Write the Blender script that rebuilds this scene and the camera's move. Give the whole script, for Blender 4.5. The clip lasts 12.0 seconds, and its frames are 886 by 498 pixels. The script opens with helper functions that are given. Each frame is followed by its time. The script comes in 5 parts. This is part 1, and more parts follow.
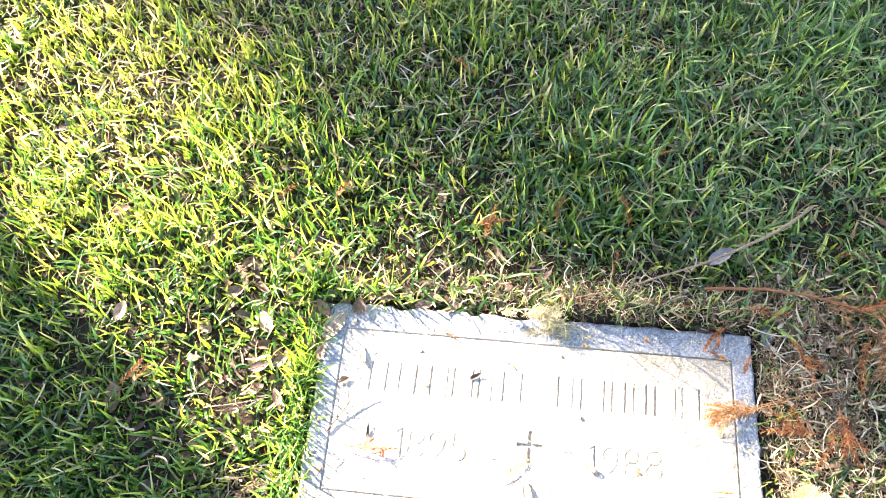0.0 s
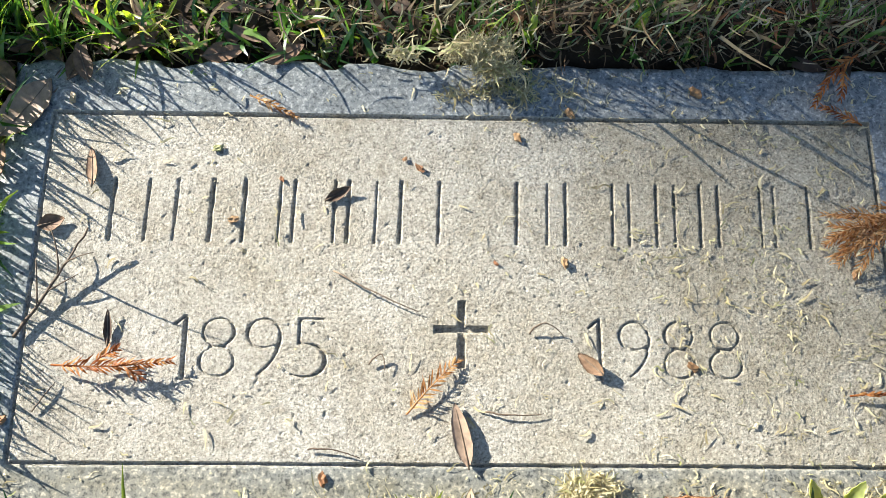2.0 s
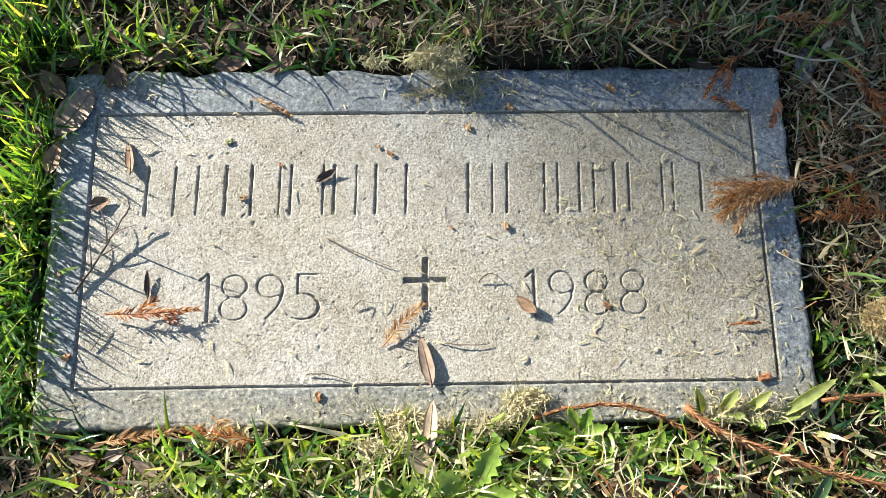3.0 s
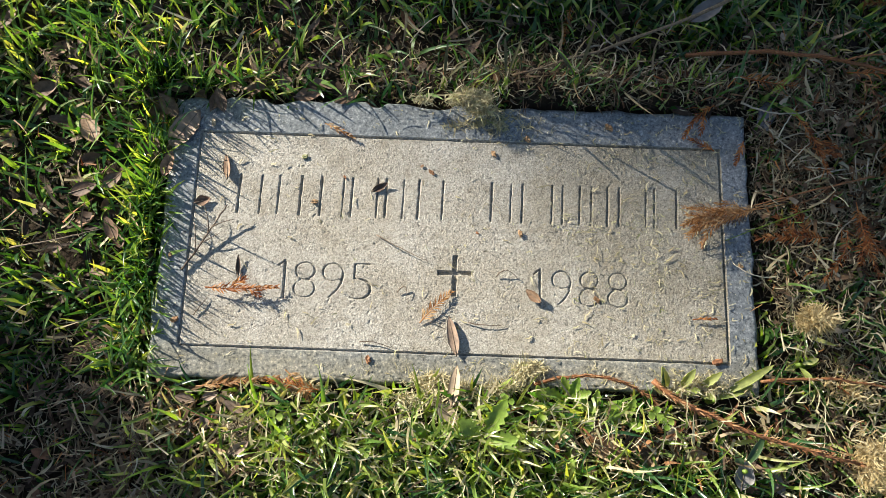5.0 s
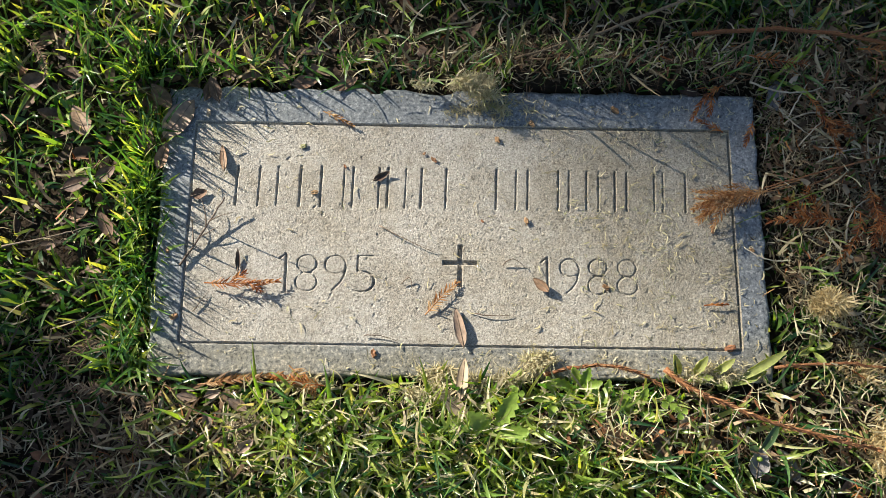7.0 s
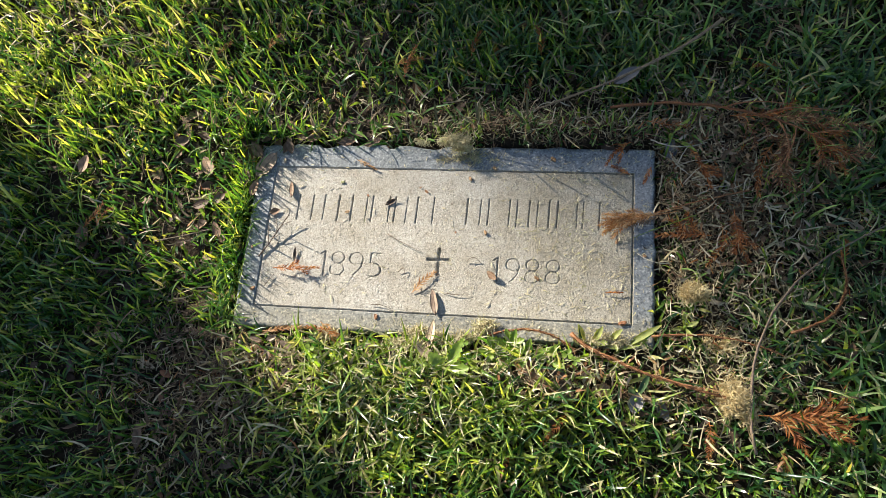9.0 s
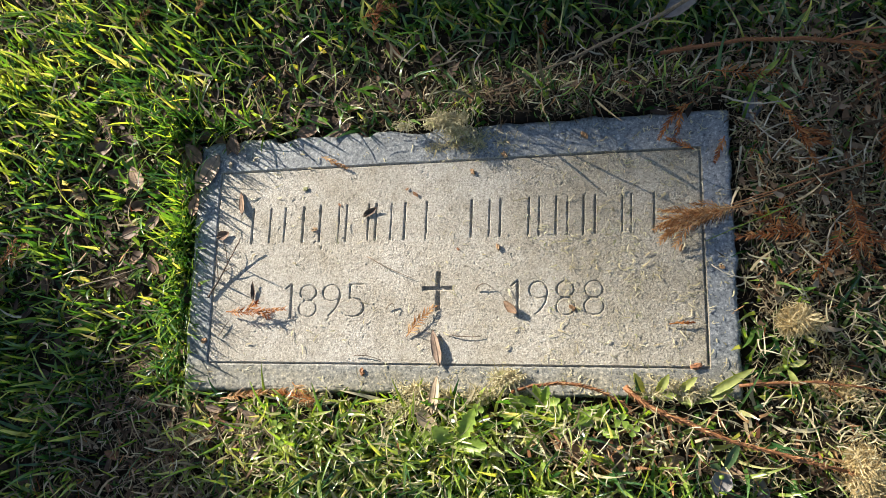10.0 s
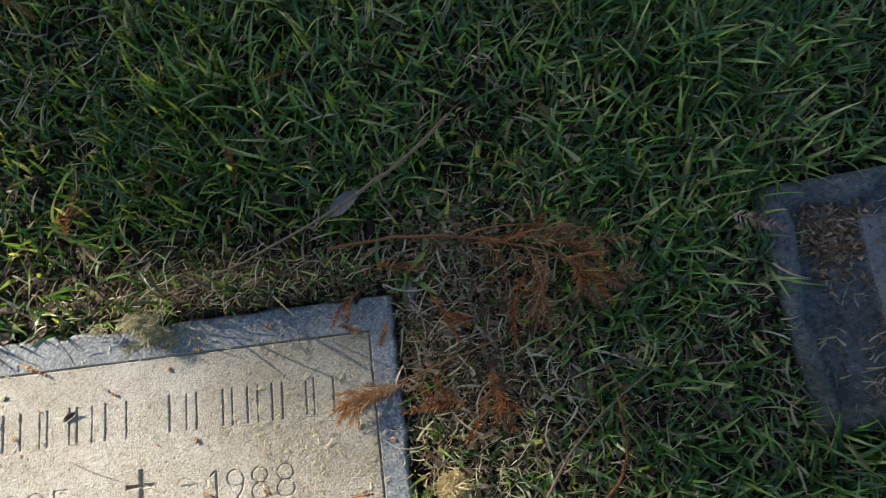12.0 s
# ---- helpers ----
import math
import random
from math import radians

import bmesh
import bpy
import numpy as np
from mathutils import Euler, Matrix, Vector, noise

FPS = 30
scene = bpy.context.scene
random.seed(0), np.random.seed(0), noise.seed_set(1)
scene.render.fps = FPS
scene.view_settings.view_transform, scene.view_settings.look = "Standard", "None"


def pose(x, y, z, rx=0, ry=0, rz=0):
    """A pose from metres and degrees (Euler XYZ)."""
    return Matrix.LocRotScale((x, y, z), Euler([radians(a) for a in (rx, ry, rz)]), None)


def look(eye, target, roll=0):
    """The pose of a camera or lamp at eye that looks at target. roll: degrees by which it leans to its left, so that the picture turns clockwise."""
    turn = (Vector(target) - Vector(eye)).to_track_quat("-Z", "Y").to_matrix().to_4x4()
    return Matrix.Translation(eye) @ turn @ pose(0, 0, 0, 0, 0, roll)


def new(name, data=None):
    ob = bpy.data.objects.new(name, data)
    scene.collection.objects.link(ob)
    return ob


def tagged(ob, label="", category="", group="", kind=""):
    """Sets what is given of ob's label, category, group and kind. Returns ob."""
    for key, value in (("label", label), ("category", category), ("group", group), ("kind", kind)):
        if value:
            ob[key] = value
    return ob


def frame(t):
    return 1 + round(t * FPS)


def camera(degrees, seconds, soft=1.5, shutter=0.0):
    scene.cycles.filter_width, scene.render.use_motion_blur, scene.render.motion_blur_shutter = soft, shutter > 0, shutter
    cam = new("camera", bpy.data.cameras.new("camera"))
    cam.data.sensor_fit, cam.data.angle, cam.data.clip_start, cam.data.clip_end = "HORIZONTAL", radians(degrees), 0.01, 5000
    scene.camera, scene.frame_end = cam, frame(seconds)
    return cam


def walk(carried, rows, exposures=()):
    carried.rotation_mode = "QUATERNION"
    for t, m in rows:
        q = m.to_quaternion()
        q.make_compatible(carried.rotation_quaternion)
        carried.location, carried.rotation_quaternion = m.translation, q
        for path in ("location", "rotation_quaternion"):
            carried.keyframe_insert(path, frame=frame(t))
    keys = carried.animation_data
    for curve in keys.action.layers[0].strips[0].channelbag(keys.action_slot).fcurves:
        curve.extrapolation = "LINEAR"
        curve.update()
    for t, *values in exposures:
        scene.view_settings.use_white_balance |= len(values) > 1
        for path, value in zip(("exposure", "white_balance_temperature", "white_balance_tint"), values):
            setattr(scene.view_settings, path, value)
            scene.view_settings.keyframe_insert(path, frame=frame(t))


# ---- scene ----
cam = camera(60.4, 12.0, 0.65, 0.06)
EXPOSURES = ((0, 4.15, 6850, 22), (0.5, 3.42, 7000, 17), (1, 2.78, 6550, 12), (1.5, 2.22, 6230, 10), (2, 1.9, 6120, 9), (2.5, 1.86, 6060, 9), (4.5, 1.57, 6250, 9), (5.5, 1.46, 6330, 11), (7, 1.42, 6350, 11), (9, 1.72, 6400, 11), (9.5, 1.7, 6400, 12), (10, 1.65, 6400, 12), (10.5, 1.54, 6480, 13), (11, 1.47, 6560, 13), (11.5, 1.49, 6560, 13), (12, 1.74, 6380, 12))
PATH = [
    (0, (-0.081, -0.248, 1.04), (-0.195, 0.605, -0.766), -2.3),
    (0.2, (-0.061, -0.246, 0.998), (-0.169, 0.523, -0.845), -3.0),
    (0.5, (-0.034, -0.237, 0.878), (-0.066, 0.413, -1.013), -1.0),
    (0.7, (-0.025, -0.214, 0.817), (-0.016, 0.322, -1.109), 2.7),
    (1, (-0.019, -0.171, 0.733), (-0.003, 0.275, -1.217), 3.7),
    (1.2, (-0.021, -0.147, 0.661), (-0.019, 0.289, -1.291), 1.2),
    (1.5, (-0.026, -0.119, 0.545), (-0.026, 0.362, -1.397), -0.1),
    (2, (-0.024, -0.103, 0.476), (0.016, 0.376, -1.465), 5.3),
    (2.5, (-0.006, -0.12, 0.52), (0.05, 0.337, -1.426), 6.4),
    (2.7, (0.0, -0.136, 0.553), (0.053, 0.315, -1.395), 5.9),
    (4.3, (-0.016, -0.169, 0.748), (-0.021, 0.257, -1.206), 0.7),
    (4.5, (-0.019, -0.186, 0.763), (-0.019, 0.267, -1.185), 2.5),
    (5, (-0.02, -0.188, 0.76), (-0.007, 0.261, -1.189), 3.7),
    (5.5, (-0.021, -0.158, 0.689), (-0.031, 0.281, -1.262), 0.5),
    (6, (-0.023, -0.141, 0.663), (-0.036, 0.236, -1.302), -0.3),
    (6.5, (-0.027, -0.145, 0.685), (-0.015, 0.222, -1.281), 3.0),
    (7, (-0.03, -0.177, 0.743), (-0.002, 0.227, -1.215), 4.8),
    (7.2, (-0.026, -0.191, 0.783), (0.01, 0.234, -1.171), 4.6),
    (8.8, (0.182, -0.375, 1.032), (-0.108, 0.245, -0.848), -20.9),
    (9, (0.193, -0.366, 1.045), (-0.147, 0.252, -0.827), -25.0),
    (9.5, (0.218, -0.303, 0.991), (-0.176, 0.254, -0.889), -34.1),
    (9.7, (0.214, -0.244, 0.917), (-0.203, 0.252, -0.975), -39.4),
    (10, (0.202, -0.146, 0.795), (-0.276, 0.218, -1.112), -52.9),
    (10.5, (0.188, -0.045, 0.678), (-0.33, 0.068, -1.25), -77.3),
    (11, (0.182, -0.015, 0.667), (-0.306, 0.034, -1.272), -82.7),
    (11.5, (0.242, -0.04, 0.736), (-0.206, 0.123, -1.207), -70.7),
    (11.7, (0.298, -0.032, 0.784), (-0.039, 0.263, -1.165), -50.6),
    (12, (0.401, -0.009, 0.881), (0.336, 0.435, -1.068), -15.5),
]
walk(cam, [(t, look(eye, target, roll)) for t, eye, target, roll in PATH], EXPOSURES)

# ---- light ----
SUN_TURN, SUN_HEIGHT = -57.0, 22.0
TO_SUN = Vector((math.sin(radians(SUN_TURN)) * math.cos(radians(SUN_HEIGHT)), math.cos(radians(SUN_TURN)) * math.cos(radians(SUN_HEIGHT)), math.sin(radians(SUN_HEIGHT))))
world = bpy.data.worlds.new("sky")
world.use_nodes = True
scene.world = world
sky = world.node_tree.nodes.new("ShaderNodeTexSky")
sky.sky_type, sky.sun_disc = "NISHITA", False
sky.sun_elevation, sky.sun_rotation = radians(SUN_HEIGHT), radians(SUN_TURN)
world.node_tree.nodes["Background"].inputs["Strength"].default_value = 0.058
world.node_tree.links.new(sky.outputs[0], world.node_tree.nodes["Background"].inputs["Color"])
sun = new("sun", bpy.data.lights.new("sun", "SUN"))
sun.data.energy, sun.data.angle, sun.data.color = 5.0, radians(0.53), (1.0, 0.91, 0.76)
sun.matrix_world = look(TO_SUN * 50, (0, 0, 0))


# ---- materials ----
def material(name, rough=0.6, spec=0.4):
    mat = bpy.data.materials.new(name)
    mat.use_nodes = True
    tree = mat.node_tree
    shader = tree.nodes["Principled BSDF"]
    shader.inputs["Roughness"].default_value = rough
    shader.inputs["Specular IOR Level"].default_value = spec
    return mat, tree, shader


def ramp(tree, source, stops):
    node = tree.nodes.new("ShaderNodeValToRGB")
    while len(node.color_ramp.elements) < len(stops):
        node.color_ramp.elements.new(0.5)
    for element, (place, colour) in zip(node.color_ramp.elements, stops):
        element.position, element.color = place, (*colour, 1)
    tree.links.new(source, node.inputs[0])
    return node.outputs[0]


def spots(tree, scale, detail=3.0, rough=0.6):
    place = tree.nodes.new("ShaderNodeTexCoord")
    node = tree.nodes.new("ShaderNodeTexNoise")
    node.inputs["Scale"].default_value, node.inputs["Detail"].default_value = scale, detail
    node.inputs["Roughness"].default_value = rough
    tree.links.new(place.outputs["Object"], node.inputs["Vector"])
    return node.outputs["Fac"]


def blend(tree, a, b, fac, kind="MIX"):
    node = tree.nodes.new("ShaderNodeMix")
    node.data_type, node.blend_type = "RGBA", kind
    for value, slot in ((fac, node.inputs[0]), (a, node.inputs[6]), (b, node.inputs[7])):
        if isinstance(value, (int, float)):
            slot.default_value = value
        elif isinstance(value, tuple):
            slot.default_value = (*value, 1)
        else:
            tree.links.new(value, slot)
    return node.outputs[2]


def relief(tree, shader, height, strength, distance):
    node = tree.nodes.new("ShaderNodeBump")
    node.inputs["Strength"].default_value, node.inputs["Distance"].default_value = strength, distance
    tree.links.new(height, node.inputs["Height"])
    tree.links.new(node.outputs[0], shader.inputs["Normal"])


def leafy(name, stops, by="island", sheer=0.35, rough=0.45, spec=0.4, mottle=0.35, scale=300.0, sap=None):
    """Blades, leaves and needles: a colour for each, mottled, with light shining through, tinted by the sap."""
    mat, tree, shader = material(name, rough, spec)
    if by == "island":
        source = tree.nodes.new("ShaderNodeNewGeometry").outputs["Random Per Island"]
    else:
        source = tree.nodes.new("ShaderNodeObjectInfo").outputs["Random"]
    colour = ramp(tree, source, stops)
    dim = ramp(tree, spots(tree, scale), [(0.3, (1 - mottle,) * 3), (0.7, (1 + mottle * 0.4,) * 3)])
    colour = blend(tree, colour, dim, 1.0, "MULTIPLY")
    tree.links.new(colour, shader.inputs["Base Color"])
    through_it = tree.nodes.new("ShaderNodeBsdfTranslucent")
    tree.links.new(blend(tree, colour, sap, 1.0, "MULTIPLY") if sap else colour, through_it.inputs["Color"])
    mix = tree.nodes.new("ShaderNodeMixShader")
    mix.inputs[0].default_value = sheer
    tree.links.new(shader.outputs[0], mix.inputs[1])
    tree.links.new(through_it.outputs[0], mix.inputs[2])
    tree.links.new(mix.outputs[0], tree.nodes["Material Output"].inputs["Surface"])
    return mat


SAP = (2.05, 1.85, 0.36)
GRASS = leafy("grass_green", [(0.0, (0.016, 0.06, 0.022)), (0.38, (0.04, 0.118, 0.038)), (0.62, (0.1, 0.205, 0.052)), (0.84, (0.23, 0.35, 0.08)), (0.96, (0.4, 0.46, 0.16)), (1.0, (0.44, 0.4, 0.22))], sheer=0.48, rough=0.26, spec=1.0, scale=60, sap=SAP)
# darker, cooler grass that carries shade in its colour
GRASS_SHADED = leafy("grass_shaded", [(0.0, (0.016, 0.05, 0.016)), (0.35, (0.05, 0.14, 0.036)), (0.65, (0.12, 0.26, 0.06)), (0.88, (0.27, 0.4, 0.12)), (1.0, (0.44, 0.43, 0.22))], sheer=0.42, rough=0.32, spec=0.8, scale=60, sap=(1.7, 1.6, 0.5))
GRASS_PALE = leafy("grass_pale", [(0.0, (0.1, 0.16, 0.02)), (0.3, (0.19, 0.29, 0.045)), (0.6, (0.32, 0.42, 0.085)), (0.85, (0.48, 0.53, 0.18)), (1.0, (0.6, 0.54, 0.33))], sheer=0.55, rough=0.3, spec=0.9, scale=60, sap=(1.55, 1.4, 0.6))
STRAW = leafy("straw_dry", [(0.0, (0.06, 0.044, 0.03)), (0.35, (0.17, 0.13, 0.075)), (0.7, (0.34, 0.28, 0.17)), (0.92, (0.5, 0.44, 0.3)), (1.0, (0.19, 0.1, 0.045))], sheer=0.15, rough=0.7, spec=0.2, scale=80)
STRAW_PALE = leafy("straw_pale", [(0.0, (0.095, 0.065, 0.036)), (0.35, (0.26, 0.19, 0.1)), (0.75, (0.45, 0.37, 0.22)), (0.92, (0.58, 0.51, 0.34)), (1.0, (0.3, 0.13, 0.05))], sheer=0.2, rough=0.65, spec=0.25, scale=80)
HAY_BROWN = leafy("hay_brown", [(0.0, (0.06, 0.038, 0.022)), (0.5, (0.15, 0.095, 0.055)), (0.85, (0.26, 0.18, 0.11)), (1.0, (0.45, 0.38, 0.27))], sheer=0.1, rough=0.75, spec=0.12, scale=90)
HAY = leafy("hay", [(0.0, (0.33, 0.245, 0.11)), (0.4, (0.55, 0.43, 0.21)), (0.8, (0.67, 0.55, 0.3)), (1.0, (0.72, 0.62, 0.4))], sheer=0.3, rough=0.65, spec=0.25, scale=90)
CLIPPING = leafy("clipping_dry", [(0.0, (0.36, 0.3, 0.16)), (0.4, (0.54, 0.48, 0.28)), (0.85, (0.66, 0.6, 0.4)), (1.0, (0.36, 0.38, 0.14))], sheer=0.3, rough=0.6, spec=0.3, scale=90)
NEEDLE = leafy("needle_rust", [(0.0, (0.14, 0.045, 0.015)), (0.4, (0.28, 0.098, 0.027)), (0.75, (0.39, 0.16, 0.046)), (1.0, (0.45, 0.25, 0.1))], sheer=0.42, rough=0.55, spec=0.3, sap=(1.7, 1.3, 0.7))
NEEDLE_BARK = leafy("needle_bark", [(0.0, (0.1, 0.042, 0.02)), (0.4, (0.2, 0.09, 0.038)), (0.75, (0.3, 0.15, 0.065)), (1.0, (0.42, 0.28, 0.14))], sheer=0.1, rough=0.65, spec=0.2)
NEEDLE_DARK = leafy("needle_dark", [(0.0, (0.08, 0.03, 0.016)), (0.4, (0.16, 0.068, 0.032)), (0.8, (0.26, 0.12, 0.06)), (1.0, (0.36, 0.2, 0.11))], sheer=0.15, rough=0.65, spec=0.2)
NEEDLE_PINK = leafy("needle_pink", [(0.0, (0.17, 0.095, 0.07)), (0.5, (0.3, 0.19, 0.14)), (1.0, (0.46, 0.37, 0.3))], sheer=0.15, rough=0.7, spec=0.2)
NEEDLE_OLD = leafy("needle_faded", [(0.0, (0.112, 0.064, 0.04)), (0.5, (0.208, 0.136, 0.08)), (1.0, (0.32, 0.232, 0.144))], sheer=0.15, rough=0.7, spec=0.2)
NEEDLE_TAN = leafy("needle_tan", [(0.0, (0.255, 0.119, 0.0425)), (0.5, (0.408, 0.238, 0.102)), (1.0, (0.493, 0.357, 0.204))], sheer=0.42, rough=0.6, spec=0.25, sap=(1.7, 1.3, 0.7))
STEM = leafy("stem_rust", [(0.0, (0.176, 0.068, 0.024)), (1.0, (0.272, 0.12, 0.048))], "object", 0.0, 0.65, 0.3, 0.5, 500)
TWIG = leafy("twig_bark", [(0.0, (0.102, 0.0723, 0.051)), (1.0, (0.204, 0.153, 0.106))], "object", 0.0, 0.75, 0.3, 0.5, 400)
TWIG_PALE = leafy("twig_pale", [(0.0, (0.2, 0.14, 0.085)), (1.0, (0.26, 0.19, 0.12))], "object", 0.0, 0.75, 0.3, 0.5, 400)
LEAF = leafy("leaf_brown", [(0.0, (0.1, 0.066, 0.048)), (0.4, (0.175, 0.112, 0.074)), (0.75, (0.265, 0.16, 0.1)), (1.0, (0.35, 0.235, 0.15))], "object", 0.15, 0.6, 0.25, 0.5, 220)
LEAF_PALE = leafy("leaf_pale", [(0.0, (0.4, 0.28, 0.17)), (1.0, (0.5, 0.4, 0.27))], "object", 0.15, 0.55, 0.3, 0.3, 160)
LEAF_TAN = leafy("leaf_tan", [(0.0, (0.3, 0.215, 0.155)), (1.0, (0.36, 0.26, 0.19))], "object", 0.2, 0.55, 0.35, 0.45, 200)
LEAF_GREY = leafy("leaf_grey", [(0.0, (0.15, 0.14, 0.135)), (1.0, (0.22, 0.21, 0.205))], "object", 0.1, 0.6, 0.3, 0.3, 160)
STALK = leafy("stalk_faded", [(0.0, (0.13, 0.13, 0.07)), (1.0, (0.22, 0.2, 0.12))], "object", 0.3, 0.6, 0.2, 0.4, 120)
STALK_PALE = leafy("stalk_pale", [(0.0, (0.4, 0.34, 0.24)), (1.0, (0.58, 0.53, 0.4))], "object", 0.15, 0.6, 0.25, 0.3, 200)
WEED_PALE = leafy("weed_pale", [(0.0, (0.33, 0.4, 0.11)), (1.0, (0.48, 0.51, 0.22))], "object", 0.5, 0.6, 0.2, 0.3, 150, (1.45, 1.35, 0.5))
WEED = leafy("weed_green", [(0.0, (0.18, 0.29, 0.04)), (1.0, (0.29, 0.39, 0.075))], "object", 0.42, 0.4, 0.5, 0.35, 120, (1.9, 1.7, 0.5))
WEED_DEEP = leafy("weed_deep", [(0.0, (0.05, 0.1, 0.035)), (1.0, (0.11, 0.17, 0.06))], "object", 0.35, 0.4, 0.5, 0.3, 120)
FLAKE = leafy("leaf_flake", [(0.0, (0.03, 0.021, 0.015)), (0.4, (0.07, 0.045, 0.031)), (0.75, (0.125, 0.08, 0.054)), (0.93, (0.22, 0.15, 0.105)), (1.0, (0.28, 0.125, 0.06))], sheer=0.12, rough=0.7, spec=0.2, mottle=0.5, scale=160)
HUSK = leafy("husk_amber", [(0.0, (0.255, 0.143, 0.0675)), (0.6, (0.36, 0.225, 0.112)), (1.0, (0.3, 0.128, 0.06))], "object", 0.1, 0.6, 0.3, 0.4, 500)


def soil_material():
    mat, tree, shader = material("soil", 0.95, 0.1)
    near = ramp(tree, spots(tree, 45, 6), [(0.3, (0.014, 0.010, 0.007)), (0.55, (0.03, 0.022, 0.014)), (0.75, (0.058, 0.043, 0.028))])
    lawn = ramp(tree, spots(tree, 9, 8, 0.7), [(0.3, (0.01, 0.021, 0.004)), (0.5, (0.022, 0.036, 0.007)), (0.75, (0.05, 0.052, 0.018))])
    where = tree.nodes.new("ShaderNodeTexCoord")
    away = tree.nodes.new("ShaderNodeVectorMath")
    away.operation = "LENGTH"
    tree.links.new(where.outputs["Object"], away.inputs[0])
    far = tree.nodes.new("ShaderNodeMath")
    far.operation = "MULTIPLY"
    far.inputs[1].default_value = 0.4
    tree.links.new(away.outputs["Value"], far.inputs[0])
    tree.links.new(blend(tree, near, lawn, ramp(tree, far.outputs[0], [(0.4, (0, 0, 0)), (0.6, (1, 1, 1))])), shader.inputs["Base Color"])
    relief(tree, shader, spots(tree, 160, 6), 0.8, 0.004)
    return mat


def stone_material(name, dark, mid, light, rough, grain, stain, bump, spec=0.4, dirt=None):
    """Speckled stone with pits, flecks and clouded stains; dirt: a colour, the axis, where it begins and where it is thick."""
    mat, tree, shader = material(name, rough, spec)
    base = ramp(tree, spots(tree, grain, 3, 0.75), [(0.36, dark), (0.46, mid), (0.54, mid), (0.66, light)])
    pits = ramp(tree, spots(tree, grain * 1.1, 2, 0.5), [(0.29, (0.4,) * 3), (0.36, (1, 1, 1))])
    base = blend(tree, base, pits, 1.0, "MULTIPLY")
    place = tree.nodes.new("ShaderNodeTexCoord").outputs["Object"]
    flecks = tree.nodes.new("ShaderNodeTexVoronoi")
    flecks.inputs["Scale"].default_value = grain * 0.55
    tree.links.new(place, flecks.inputs["Vector"])
    fleck = ramp(tree, flecks.outputs["Color"], [(0.0, (0.42,) * 3), (0.28, (0.95,) * 3), (0.8, (1.0,) * 3), (1.0, (1.12,) * 3)])
    base = blend(tree, base, fleck, 0.7, "MULTIPLY")
    cloud = ramp(tree, spots(tree, 8, 6, 0.7), [(0.32, stain), (0.6, (1.04, 1.04, 1.04))])
    base = blend(tree, base, cloud, 0.8, "MULTIPLY")
    specks = ramp(tree, spots(tree, 130, 4, 0.7), [(0.3, (0.72, 0.7, 0.66)), (0.45, (1, 1, 1)), (0.62, (1.0, 1.0, 1.0)), (0.72, (1.1, 1.09, 1.06))])
    base = blend(tree, base, specks, 0.8, "MULTIPLY")
    if dirt:
        colour, axis, low, high, most = dirt
        split = tree.nodes.new("ShaderNodeSeparateXYZ")
        tree.links.new(place, split.inputs[0])
        reach = tree.nodes.new("ShaderNodeMapRange")
        for slot, value in zip(reach.inputs[1:5], (low, high, 0.0, most)):
            slot.default_value = value
        tree.links.new(split.outputs[axis], reach.inputs[0])
        patchy = tree.nodes.new("ShaderNodeMath")
        patchy.operation, patchy.use_clamp = "MULTIPLY", True
        tree.links.new(reach.outputs[0], patchy.inputs[0])
        tree.links.new(ramp(tree, spots(tree, 22, 7, 0.72), [(0.34, (0.45,) * 3), (0.58, (1, 1, 1))]), patchy.inputs[1])
        base = blend(tree, base, colour, patchy.outputs[0], "MULTIPLY")
    tree.links.new(base, shader.inputs["Base Color"])
    relief(tree, shader, spots(tree, grain * 1.1, 5, 0.75), bump, 0.002)
    return mat


SOIL = soil_material()
PANEL = stone_material("granite_frosted", (0.19, 0.175, 0.148), (0.41, 0.39, 0.342), (0.64, 0.615, 0.545), 0.85, 620, (0.68, 0.63, 0.53), 0.75, 0.25, ((0.66, 0.62, 0.5), "X", -0.05, 0.27, 0.75))
BORDER = stone_material("granite_polished", (0.07, 0.078, 0.087), (0.198, 0.216, 0.224), (0.44, 0.45, 0.44), 0.42, 340, (0.64, 0.64, 0.6), 0.14, 0.5, ((1.12, 0.98, 0.74), "Y", -0.1, -0.13, 1.0))
CONCRETE = stone_material("concrete_dark", (0.045, 0.052, 0.06), (0.1, 0.114, 0.128), (0.18, 0.192, 0.205), 0.85, 190, (0.42, 0.4, 0.34), 0.9, 0.4, ((0.6, 0.6, 0.42), "Y", 0.05, -0.1, 0.8))
SLATE = stone_material("plate_dark", (0.10, 0.103, 0.113), (0.145, 0.148, 0.158), (0.2, 0.203, 0.213), 0.6, 300, (0.8, 0.78, 0.74), 0.3)
PEBBLE = stone_material("pebble_grey", (0.10, 0.10, 0.11), (0.16, 0.16, 0.17), (0.22, 0.22, 0.23), 0.7, 400, (0.8, 0.8, 0.78), 0.4)


